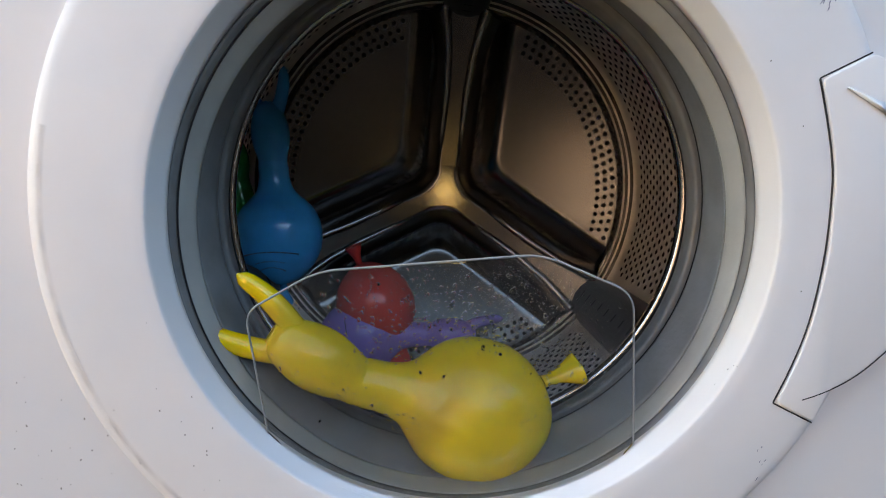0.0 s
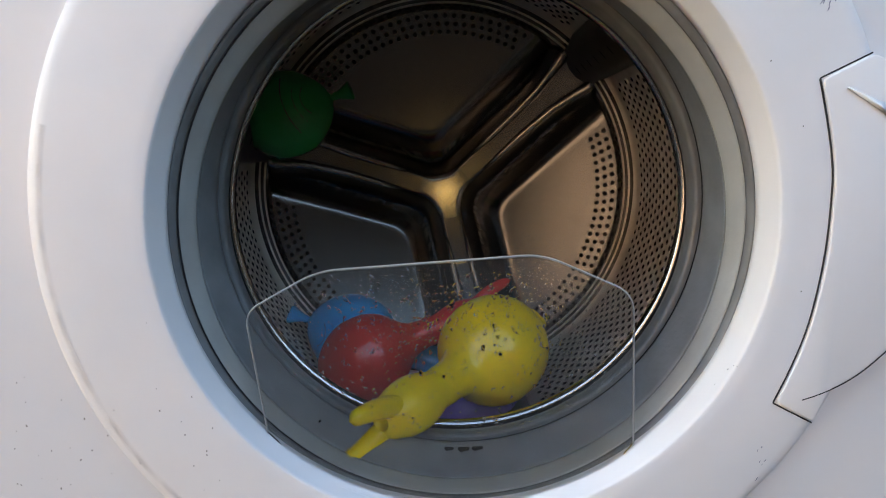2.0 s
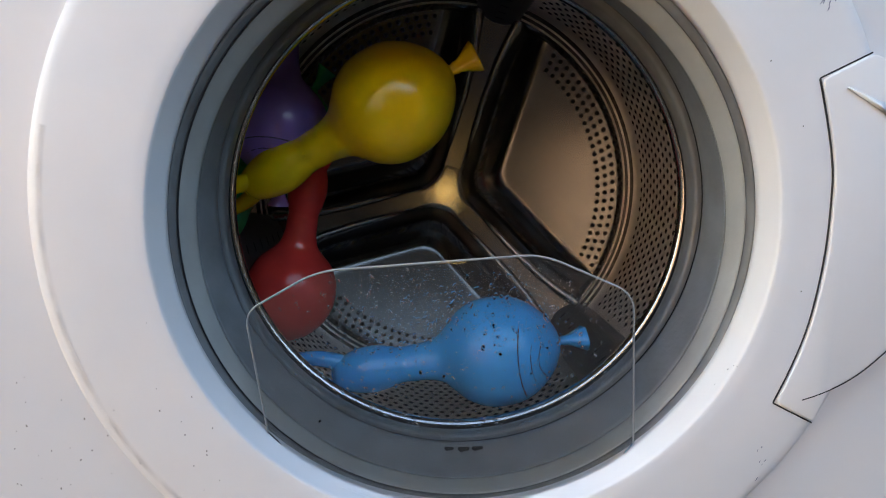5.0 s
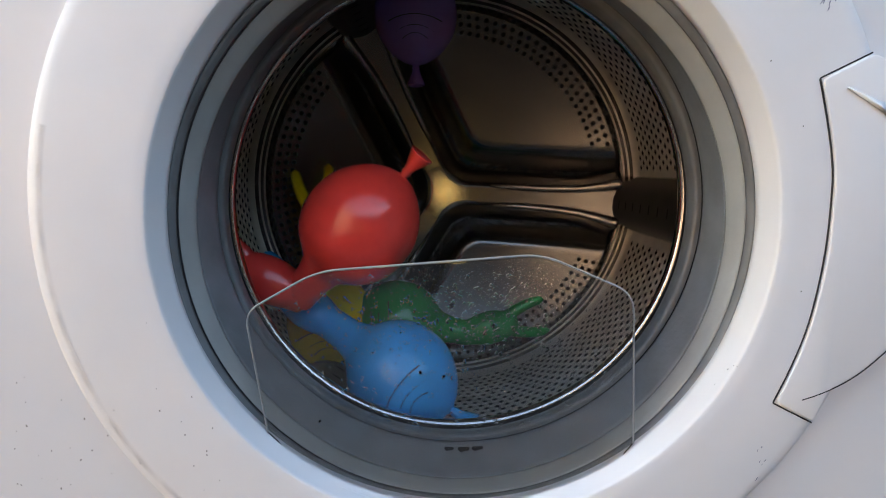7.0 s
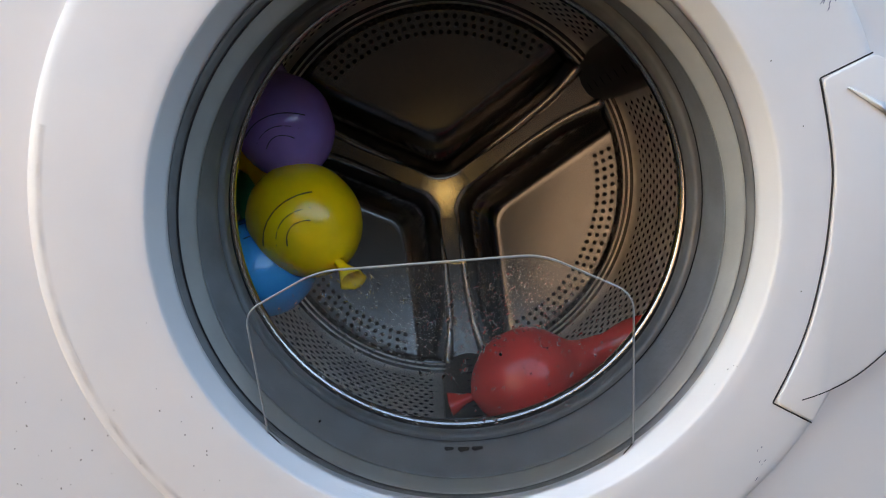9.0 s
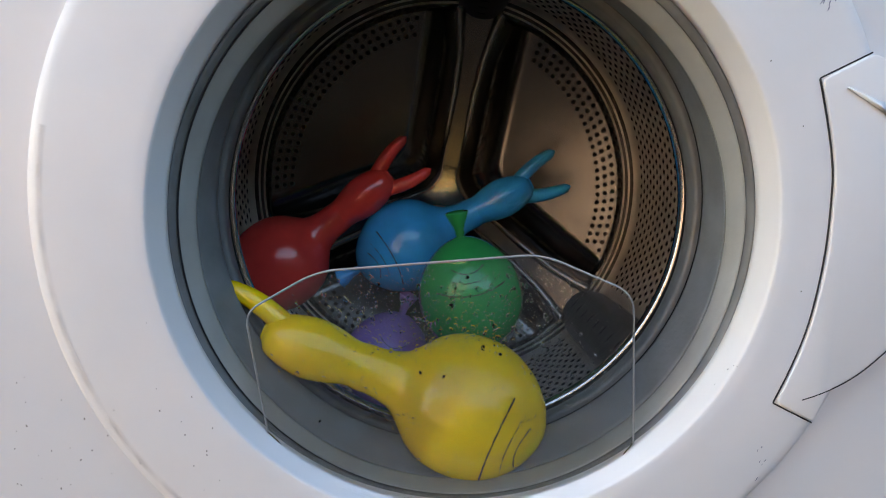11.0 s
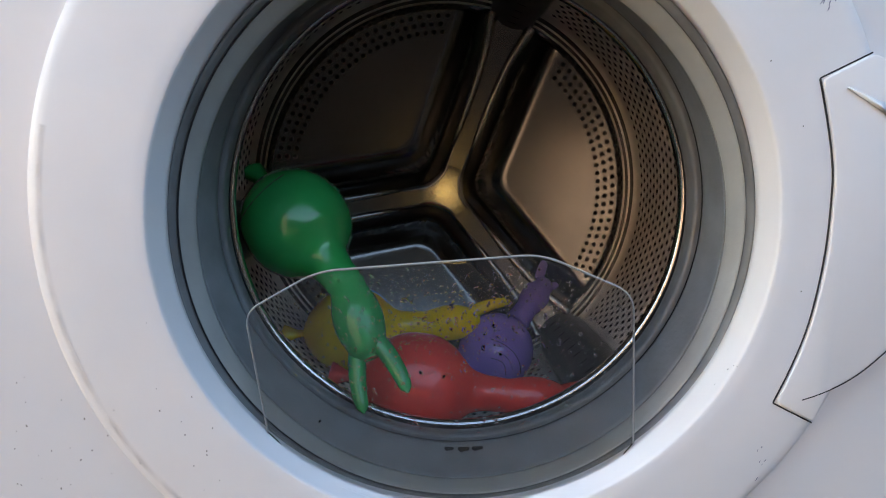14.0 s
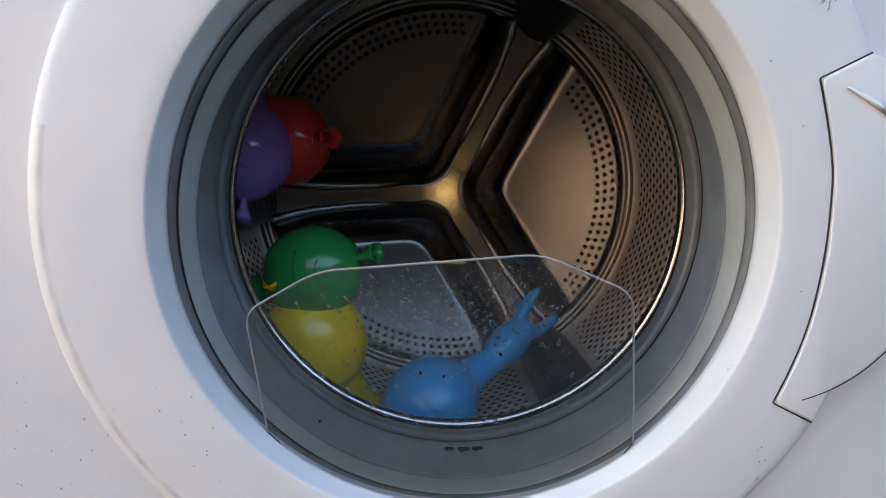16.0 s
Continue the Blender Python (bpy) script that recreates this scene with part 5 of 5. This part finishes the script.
    walk(g[0], [(t, lie(*v)) for t, *v in ((0, -0.2152, 0.3000, 0.3908, 100, 0, 0), (0.1, -0.1724, 0.1800, 0.4807, 80, 0, 0), (0.2, -0.1233, 0.2000, 0.5660, 40, 0, 0), (0.3, -0.0518, 0.1900, 0.5736, 0, 0, 0), (0.4, 0.0361, 0.1500, 0.4913, -30, 0, 0), (0.5, 0.1261, 0.2100, 0.3174, -20, 0, 0), (0.7, -0.0539, 0.2900, 0.2751, -60, 0, 0), (0.9, -0.0577, 0.2500, 0.3244, -120, 0, 0), (1, -0.0765, 0.2400, 0.3495, -180, 30, 0), (1.1, -0.0605, 0.2000, 0.3354, -180, 0, 0), (1.2, -0.0316, 0.2000, 0.3242, -180, 0, 0), (1.3, 0.0425, 0.2200, 0.3097, -180, 0, 0), (1.4, -0.0465, 0.2900, 0.2771, -180, 0, 0), (1.5, -0.1397, 0.3100, 0.3318, -200, 0, 0), (1.8, -0.1582, 0.2500, 0.3699, -180, 0, 0), (1.9, -0.1682, 0.2500, 0.4443, -170, 0, 0), (2, -0.1633, 0.2700, 0.5326, -160, 0, 0), (2.1, -0.0776, 0.2400, 0.5935, -190, 0, 0), (2.2, 0.0151, 0.1800, 0.5630, -210, 0, 0), (2.3, 0.1050, 0.1300, 0.4383, -210, 0, 0), (2.333, 0.1049, 0.1550, 0.3735, -250, 0, 0), (2.4, 0.1047, 0.1800, 0.3087, -290, 0, 0), (2.5, -0.0083, 0.2500, 0.2433, -335, 55, 0), (2.6, -0.0749, 0.2400, 0.2830, -330, 0, 0), (2.7, -0.0935, 0.2400, 0.3040, -300, 0, 0), (2.8, -0.0989, 0.2300, 0.3034, -280, 0, 0), (2.9, -0.1202, 0.2200, 0.3296, -240, 0, 0), (3, -0.1594, 0.1900, 0.4156, -210, 40, 0), (3.1, -0.1372, 0.2000, 0.4694, -230, 30, 0), (3.2, -0.0909, 0.1900, 0.4464, -250, 30, 0), (3.3, -0.0636, 0.2000, 0.3945, -250, 0, 0), (3.4, -0.0623, 0.2200, 0.3245, -210, 0, 0), (3.5, -0.0147, 0.2800, 0.2935, -180, 0, 0), (3.7, -0.0556, 0.2900, 0.2757, -180, 0, 0), (3.9, -0.1190, 0.2900, 0.3873, -200, 0, 0), (4, -0.0880, 0.2900, 0.5253, -230, 0, 0), (4.1, 0.0022, 0.2500, 0.4786, -220, 0, 0), (4.2, -0.0087, 0.2000, 0.3862, -190, 0, 0), (4.5, -0.0532, 0.2000, 0.2937, -200, 0, 0), (4.8, -0.1608, 0.2200, 0.3775, -160, 0, 0), (5.1, -0.1325, 0.2200, 0.5394, -120, 0, 0), (5.4, 0.0272, 0.1800, 0.5350, -160, 0, 0), (5.667, 0.0806, 0.1800, 0.3484, -220, 0, 0), (5.9, -0.0546, 0.2200, 0.2856, -260, 0, 0), (6.2, -0.1336, 0.2700, 0.3249, -300, 0, 0), (6.4, -0.1541, 0.2200, 0.3846, -340, 0, 0), (6.5, -0.0889, 0.2700, 0.3875, -400, 60, 0), (6.533, -0.1170, 0.2450, 0.3915, -365, 30, 0), (6.6, -0.1450, 0.2200, 0.3955, -330, 0, 0), (6.7, -0.0982, 0.2200, 0.4272, -300, 0, 0), (6.8, -0.0612, 0.2500, 0.3921, -270, 0, 0), (6.9, -0.0639, 0.2800, 0.3325, -330, 0, 0), (7, -0.0542, 0.2700, 0.3195, -372, 0, 0), (7.1, -0.1302, 0.2700, 0.3890, -350, 0, 0), (7.2, -0.1431, 0.2100, 0.3463, -330, 0, 0), (7.3, -0.1158, 0.2000, 0.3441, -310, 0, 0), (7.4, -0.1641, 0.2400, 0.4241, -290, 0, 0), (7.5, -0.1319, 0.2200, 0.5294, -270, 30, 0), (7.6, -0.0222, 0.1300, 0.4743, -290, 55, 0), (7.7, 0.0829, 0.1300, 0.3430, -278, 0, 0), (7.8, 0.0445, 0.2000, 0.2949, -340, 0, 0), (7.9, -0.0210, 0.2600, 0.2753, -280, 0, 0), (7.933, -0.0521, 0.2400, 0.2894, -240, 10, 0), (8, -0.0831, 0.2200, 0.3034, -200, 20, 0), (8.1, -0.1098, 0.2200, 0.3295, -160, 0, 0), (8.3, -0.1667, 0.2800, 0.3745, -140, 0, 0), (8.5, -0.1153, 0.3000, 0.5552, -180, 0, 0), (8.533, -0.0415, 0.2600, 0.5580, -220, 0, 0), (8.6, 0.0324, 0.2200, 0.5608, -260, 0, 0), (8.633, 0.0691, 0.1850, 0.5058, -300, 0, 0), (8.7, 0.1058, 0.1500, 0.4509, -340, 0, 0), (8.8, 0.0501, 0.1800, 0.2963, -400, 20, 0), (8.9, -0.1419, 0.2800, 0.3344, -420, 0, 0), (9, -0.1829, 0.2900, 0.4546, -480, 0, 0), (9.1, -0.1750, 0.2900, 0.4806, -420, 0, 0), (9.2, -0.1670, 0.2900, 0.5066, -360, 0, 0), (9.4, -0.0301, 0.2200, 0.5693, -330, 0, 0), (9.667, 0.0821, 0.1600, 0.4604, -330, 0, 0), (9.9, 0.0090, 0.1700, 0.3052, -380, 0, 0), (10.2, -0.1261, 0.2000, 0.3333, -400, 0, 0), (10.5, -0.1502, 0.2000, 0.4788, -380, 0, 0), (10.73, -0.0201, 0.1700, 0.5513, -400, 0, 0), (10.93, 0.0444, 0.1500, 0.3961, -440, 0, 0), (11.13, -0.1139, 0.1500, 0.3686, -440, 0, 0), (11.3, -0.1501, 0.1500, 0.4652, -440, 0, 0), (11.4, -0.1315, 0.1400, 0.5157, -445, 0, 0), (11.5, -0.0671, 0.0950, 0.4704, -505, 0, 0), (11.6, 0.0181, 0.0564, 0.3474, -548, 0, 0), (11.7, 0.0704, 0.0564, 0.4018, -530, 0, 0), (11.8, 0.0679, 0.0600, 0.3785, -535, -10, 0), (11.87, 0.0371, 0.0650, 0.3540, -578, -20, 0), (11.9, 0.0064, 0.0700, 0.3296, -620, -30, 0), (12, -0.0398, 0.1600, 0.3005, -635, -62, 0), (12.07, -0.0497, 0.1500, 0.3094, -662, -31, 0), (12.1, -0.0597, 0.1400, 0.3182, -690, 0, 0), (12.2, -0.0770, 0.1400, 0.3469, -720, 40, 0), (12.3, -0.0682, 0.1500, 0.3142, -700, 50, 0), (12.4, -0.1009, 0.1500, 0.3438, -640, 30, 0), (12.5, -0.1024, 0.1200, 0.4047, -596, 0, 0), (12.6, -0.1084, 0.1300, 0.4096, -620, 0, 0), (12.7, -0.1123, 0.1700, 0.3326, -690, 0, 0), (12.8, -0.0862, 0.1800, 0.3498, -730, 0, 0), (12.9, -0.1072, 0.2200, 0.4100, -660, 0, 0), (12.93, -0.0905, 0.2167, 0.4171, -600, 0, 0), (12.97, -0.0737, 0.2133, 0.4242, -540, 0, 0), (13, -0.0570, 0.2100, 0.4313, -480, 0, 0), (13.1, 0.0261, 0.2000, 0.3919, -485, 0, 0), (13.2, 0.0337, 0.1400, 0.3439, -530, 0, 0), (13.27, 0.0152, 0.1000, 0.3340, -580, -20, 0), (13.3, -0.0032, 0.0600, 0.3240, -630, -40, 0), (13.37, -0.0266, 0.0950, 0.3241, -672, -20, 0), (13.4, -0.0499, 0.1300, 0.3242, -715, 0, 0), (13.47, -0.0774, 0.1500, 0.3304, -762, 20, 0), (13.5, -0.1073, 0.1800, 0.3388, -810, 40, 0), (13.6, -0.1123, 0.1600, 0.3310, -740, 40, 0), (13.7, -0.1243, 0.1400, 0.4115, -680, 30, 0), (13.8, -0.1424, 0.1400, 0.4025, -625, 0, 0), (13.9, -0.1316, 0.1800, 0.3945, -680, 0, 0), (13.93, -0.1293, 0.1650, 0.4155, -722, -17, 0), (14, -0.1270, 0.1500, 0.4364, -763, -33, 0), (14.1, -0.1097, 0.1400, 0.5191, -795, 0, 0), (14.2, -0.0838, 0.1200, 0.4936, -795, 0, 0), (14.23, -0.0754, 0.1200, 0.4516, -848, 0, 0), (14.27, -0.0671, 0.1200, 0.4095, -902, 0, 0), (14.3, -0.0587, 0.1200, 0.3674, -955, 0, 0), (14.37, -0.0409, 0.1100, 0.3539, -1028, -20, 0), (14.4, -0.0230, 0.1000, 0.3404, -1100, -40, 0), (14.47, -0.0069, 0.1550, 0.3118, -1090, 5, 0), (14.5, 0.0091, 0.2100, 0.2831, -1080, 50, 0), (14.6, -0.0186, 0.2500, 0.3119, -1060, 0, 0), (14.7, -0.0571, 0.2600, 0.2761, -1000, 0, 0), (14.73, -0.0802, 0.2400, 0.2875, -960, 0, 0), (14.8, -0.1032, 0.2200, 0.2989, -920, 0, 0), (14.9, -0.0823, 0.1700, 0.2936, -860, 0, 0), (15, -0.1345, 0.1800, 0.3860, -830, 20, 0), (15.1, -0.1330, 0.1800, 0.3626, -790, 0, 0), (15.2, -0.1413, 0.1700, 0.3907, -750, 0, 0), (15.3, -0.1382, 0.1500, 0.4816, -700, 0, 0), (15.4, -0.1050, 0.1200, 0.4891, -678, 0, 0), (15.5, -0.0974, 0.1100, 0.4127, -717, 0, 0), (15.53, -0.0574, 0.1200, 0.3646, -764, 20, 0), (15.6, -0.0175, 0.1300, 0.3165, -810, 40, 0), (15.63, -0.0068, 0.1400, 0.3122, -882, 20, 0), (15.7, 0.0038, 0.1500, 0.3078, -955, 0, 0), (15.8, -0.0290, 0.2000, 0.3119, -920, 0, 0), (15.9, -0.0985, 0.2000, 0.3450, -890, 0, 0), (16, -0.1266, 0.2000, 0.3859, -880, 20, 0))])
    walk(g[1], [(t, pose(PIVOT * 0.92, 0, 0, 0, 0, a)) for t, a in ((0, 0), (6.9, 0), (7, 25), (7.1, 0), (11.4, 0), (11.5, 55), (11.6, 0), (13.1, 0), (13.2, -45), (13.27, -22), (13.3, 0), (13.9, 0), (13.93, -10), (14, -20), (14.1, 0), (16, 0))])
    walk(p[0], [(t, lie(*v)) for t, *v in ((0, -0.0967, 0.2900, 0.2962, 0, 0, 0), (0.1, -0.1095, 0.2900, 0.3034, 0, 0, 0), (0.3, -0.0960, 0.2600, 0.3118, 60, 0, 0), (0.3333, -0.0982, 0.2000, 0.3554, 110, 25, 0), (0.4, -0.1003, 0.1400, 0.3990, 160, 50, 0), (0.5, -0.0973, 0.1400, 0.3674, 109, 0, 0), (0.6, -0.0589, 0.1400, 0.3582, 65, 0, 0), (0.7, -0.0581, 0.2200, 0.3107, 30, 0, 0), (0.8, -0.0280, 0.2500, 0.2998, 60, 0, 0), (0.8667, -0.0484, 0.2600, 0.2901, 105, 0, 0), (0.9, -0.0687, 0.2700, 0.2804, 150, 0, 0), (1, -0.0473, 0.2900, 0.2732, 190, 0, 0), (1.2, -0.1247, 0.2800, 0.3456, 120, 0, 0), (1.3, -0.0913, 0.2500, 0.3077, 150, 0, 0), (1.4, -0.1370, 0.2500, 0.3293, 200, 0, 0), (1.5, -0.0761, 0.2300, 0.3161, 240, 0, 0), (1.6, 0.0259, 0.2000, 0.2757, 300, 0, 0), (1.8, -0.0211, 0.2400, 0.2709, 330, 0, 0), (2, 0.0234, 0.2100, 0.2504, 360, 70, 0), (2.1, -0.0824, 0.2000, 0.2866, 330, 0, 0), (2.2, -0.1514, 0.2100, 0.3472, 330, 0, 0), (2.3, -0.1740, 0.2200, 0.4295, 380, 0, 0), (2.4, -0.1683, 0.2400, 0.5218, 400, 0, 0), (2.5, -0.0957, 0.2400, 0.6003, 420, 20, 0), (2.6, 0.0010, 0.2000, 0.5774, 360, 0, 0), (2.7, 0.0835, 0.1500, 0.4559, 335, 0, 0), (2.8, 0.0967, 0.2000, 0.3201, 320, 0, 0), (2.9, 0.0418, 0.2100, 0.2746, 380, 0, 0), (3, -0.0044, 0.1700, 0.2943, 380, 60, 0), (3.1, -0.0111, 0.1700, 0.2842, 360, 60, 0), (3.2, -0.0272, 0.1700, 0.2908, 340, 60, 0), (3.3, -0.0734, 0.1800, 0.2956, 320, 60, 0), (3.4, -0.0721, 0.2000, 0.2826, 290, 60, 0), (3.5, -0.0578, 0.1900, 0.2896, 270, 60, 0), (3.6, -0.0703, 0.2100, 0.2852, 250, 0, 0), (3.7, -0.1466, 0.2400, 0.3405, 220, 0, 0), (3.8, -0.1778, 0.2400, 0.4069, 160, 0, 0), (3.9, -0.1607, 0.2000, 0.4674, 120, 0, 0), (4, -0.1229, 0.1800, 0.4873, 93, 0, 0), (4.1, -0.0696, 0.1400, 0.4306, 80, 0, 0), (4.2, -0.0104, 0.1400, 0.3098, 62, 0, 0), (4.5, -0.0822, 0.1800, 0.3075, 20, 0, 0), (4.8, -0.1593, 0.2000, 0.3976, 60, 0, 0), (5.1, -0.1279, 0.2000, 0.5369, 90, 0, 0), (5.333, -0.0109, 0.1700, 0.5246, 70, 0, 0), (5.533, 0.0657, 0.1600, 0.3744, 120, 0, 0), (5.8, -0.0108, 0.1800, 0.2960, 150, 0, 0), (6.1, -0.0821, 0.1800, 0.3129, 180, 0, 0), (6.3, -0.0152, 0.1600, 0.3157, 190, 0, 0), (6.4, 0.0025, 0.1700, 0.2926, 200, 0, 0), (6.433, 0.0174, 0.1967, 0.2924, 253, 17, 0), (6.467, 0.0323, 0.2233, 0.2923, 307, 33, 0), (6.5, 0.0472, 0.2500, 0.2922, 360, 50, 0), (6.6, -0.0579, 0.2800, 0.3197, 300, 0, 0), (6.7, -0.1058, 0.2850, 0.3752, 250, 0, 0), (6.8, -0.1538, 0.2900, 0.4306, 200, 0, 0), (6.9, -0.0935, 0.2850, 0.5303, 145, 0, 0), (7, -0.0333, 0.2800, 0.6300, 90, 0, 0), (7.1, 0.0887, 0.2500, 0.6101, 60, 0, 0), (7.2, 0.1789, 0.2000, 0.4732, 20, 0, 0), (7.3, 0.0781, 0.1900, 0.2845, -20, 0, 0), (7.4, -0.1046, 0.2600, 0.3013, -60, 0, 0), (7.5, -0.1830, 0.2700, 0.4528, -90, 0, 0), (7.6, -0.1651, 0.2500, 0.5289, -90, 0, 0), (7.7, -0.1294, 0.2000, 0.5120, -120, 40, 0), (7.8, -0.0896, 0.2000, 0.4030, -60, 0, 0), (7.9, -0.0249, 0.1900, 0.3633, -3, 0, 0), (8, 0.0381, 0.2400, 0.3117, -60, 0, 0), (8.1, -0.0233, 0.2500, 0.2954, -20, 0, 0), (8.3, -0.1370, 0.2500, 0.4017, 40, 0, 0), (8.4, -0.1402, 0.2000, 0.4808, 60, 0, 0), (8.5, -0.0851, 0.1800, 0.4798, 87, 0, 0), (8.6, -0.0279, 0.1400, 0.4110, 38, 0, 0), (8.7, 0.0289, 0.1700, 0.2837, 0, 0, 0), (8.8, -0.1530, 0.2000, 0.3497, -60, 0, 0), (8.867, -0.1599, 0.2000, 0.3988, -20, 0, 0), (8.9, -0.1667, 0.2000, 0.4479, 20, 0, 0), (8.933, -0.1550, 0.1950, 0.4812, 65, 10, 0), (9, -0.1432, 0.1900, 0.5146, 110, 20, 0), (9.067, -0.0999, 0.1600, 0.5181, 158, 10, 0), (9.1, -0.0567, 0.1300, 0.5216, 205, 0, 0), (9.2, 0.0285, 0.1100, 0.4176, 167, 0, 0), (9.5, -0.0211, 0.1300, 0.3170, 120, 0, 0), (9.8, -0.1311, 0.1800, 0.3502, 60, 0, 0), (10.1, -0.1502, 0.2000, 0.4788, 40, 0, 0), (10.4, -0.0293, 0.1700, 0.5424, 0, 0, 0), (10.6, 0.0739, 0.1600, 0.4228, -30, 0, 0), (10.87, 0.0097, 0.1800, 0.3011, -90, 0, 0), (11.1, -0.0903, 0.2400, 0.2961, -120, 0, 0), (11.3, -0.0735, 0.2500, 0.3197, -140, 0, 0), (11.5, -0.1136, 0.2900, 0.3065, -180, 0, 0), (11.6, -0.1509, 0.2500, 0.3948, -200, 0, 0), (11.7, -0.1375, 0.2500, 0.4465, -220, 0, 0), (11.8, -0.1402, 0.2500, 0.4353, -240, 0, 0), (11.9, -0.1257, 0.2500, 0.4016, -260, 0, 0), (12, 0.0042, 0.1900, 0.2749, -265, 0, 0), (12.1, 0.0426, 0.1700, 0.2899, -300, 30, 0), (12.2, 0.0165, 0.1700, 0.3156, -300, 50, 0), (12.3, 0.0005, 0.1700, 0.2894, -280, 50, 0), (12.4, -0.0381, 0.2000, 0.3048, -320, 50, 0), (12.5, -0.1175, 0.2300, 0.3097, -350, 0, 0), (12.6, -0.1705, 0.2200, 0.4465, -320, 0, 0), (12.7, -0.1509, 0.1600, 0.4594, -290, 0, 0), (12.8, -0.1110, 0.1300, 0.4320, -260, 0, 0), (12.9, -0.0785, 0.1100, 0.3701, -332, 0, 0), (13, 0.0059, 0.1000, 0.3382, -355, 30, 0), (13.07, 0.0327, 0.1050, 0.3466, -312, 40, 0), (13.1, 0.0595, 0.1100, 0.3551, -270, 50, 0), (13.2, 0.0840, 0.1400, 0.3303, -270, 60, 0), (13.3, 0.0513, 0.2000, 0.2789, -230, 0, 0), (13.4, -0.0694, 0.2500, 0.3197, -200, 0, 0), (13.5, -0.1755, 0.2500, 0.4732, -180, 0, 0), (13.6, -0.0902, 0.2500, 0.5653, -180, 0, 0), (13.7, 0.0733, 0.2500, 0.5545, -150, 0, 0), (13.8, 0.1393, 0.2000, 0.5393, -110, 0, 0), (13.9, 0.0354, 0.2800, 0.2931, -60, 0, 0), (13.93, 0.0444, 0.2850, 0.2840, -10, 20, 0), (14, 0.0535, 0.2900, 0.2750, 40, 40, 0), (14.2, -0.0962, 0.2900, 0.3171, 60, 0, 0), (14.4, -0.1320, 0.2200, 0.4150, 100, 0, 0), (14.5, -0.0670, 0.2400, 0.3067, 139, 0, 0), (14.6, -0.0945, 0.2000, 0.4437, 180, 30, 0), (14.7, -0.0449, 0.2000, 0.4028, 160, 0, 0), (14.8, 0.0133, 0.1800, 0.3097, 85, 0, 0), (14.9, -0.0125, 0.2000, 0.2955, 130, 0, 0), (15, -0.0560, 0.1800, 0.2965, 180, 60, 0), (15.1, -0.1011, 0.2200, 0.3295, 180, 0, 0), (15.2, -0.1611, 0.2700, 0.4206, 160, 0, 0), (15.3, -0.1354, 0.2500, 0.5373, 120, 0, 0), (15.4, -0.0680, 0.2600, 0.5338, 80, 0, 0), (15.5, 0.0112, 0.1950, 0.5261, 41, 0, 0), (15.6, 0.1172, 0.1600, 0.3839, 20, 30, 0), (15.7, 0.0667, 0.1800, 0.2945, 60, 40, 0), (15.8, 0.0088, 0.1800, 0.2848, 100, 40, 0), (15.9, -0.1572, 0.1700, 0.3614, 90, 0, 0), (16, -0.1869, 0.2200, 0.4961, 90, 20, 0))])
    walk(p[1], [(t, pose(PIVOT * 0.89, 0, 0, 0, 0, a)) for t, a in ((0, 0), (16, 0))])


motions()
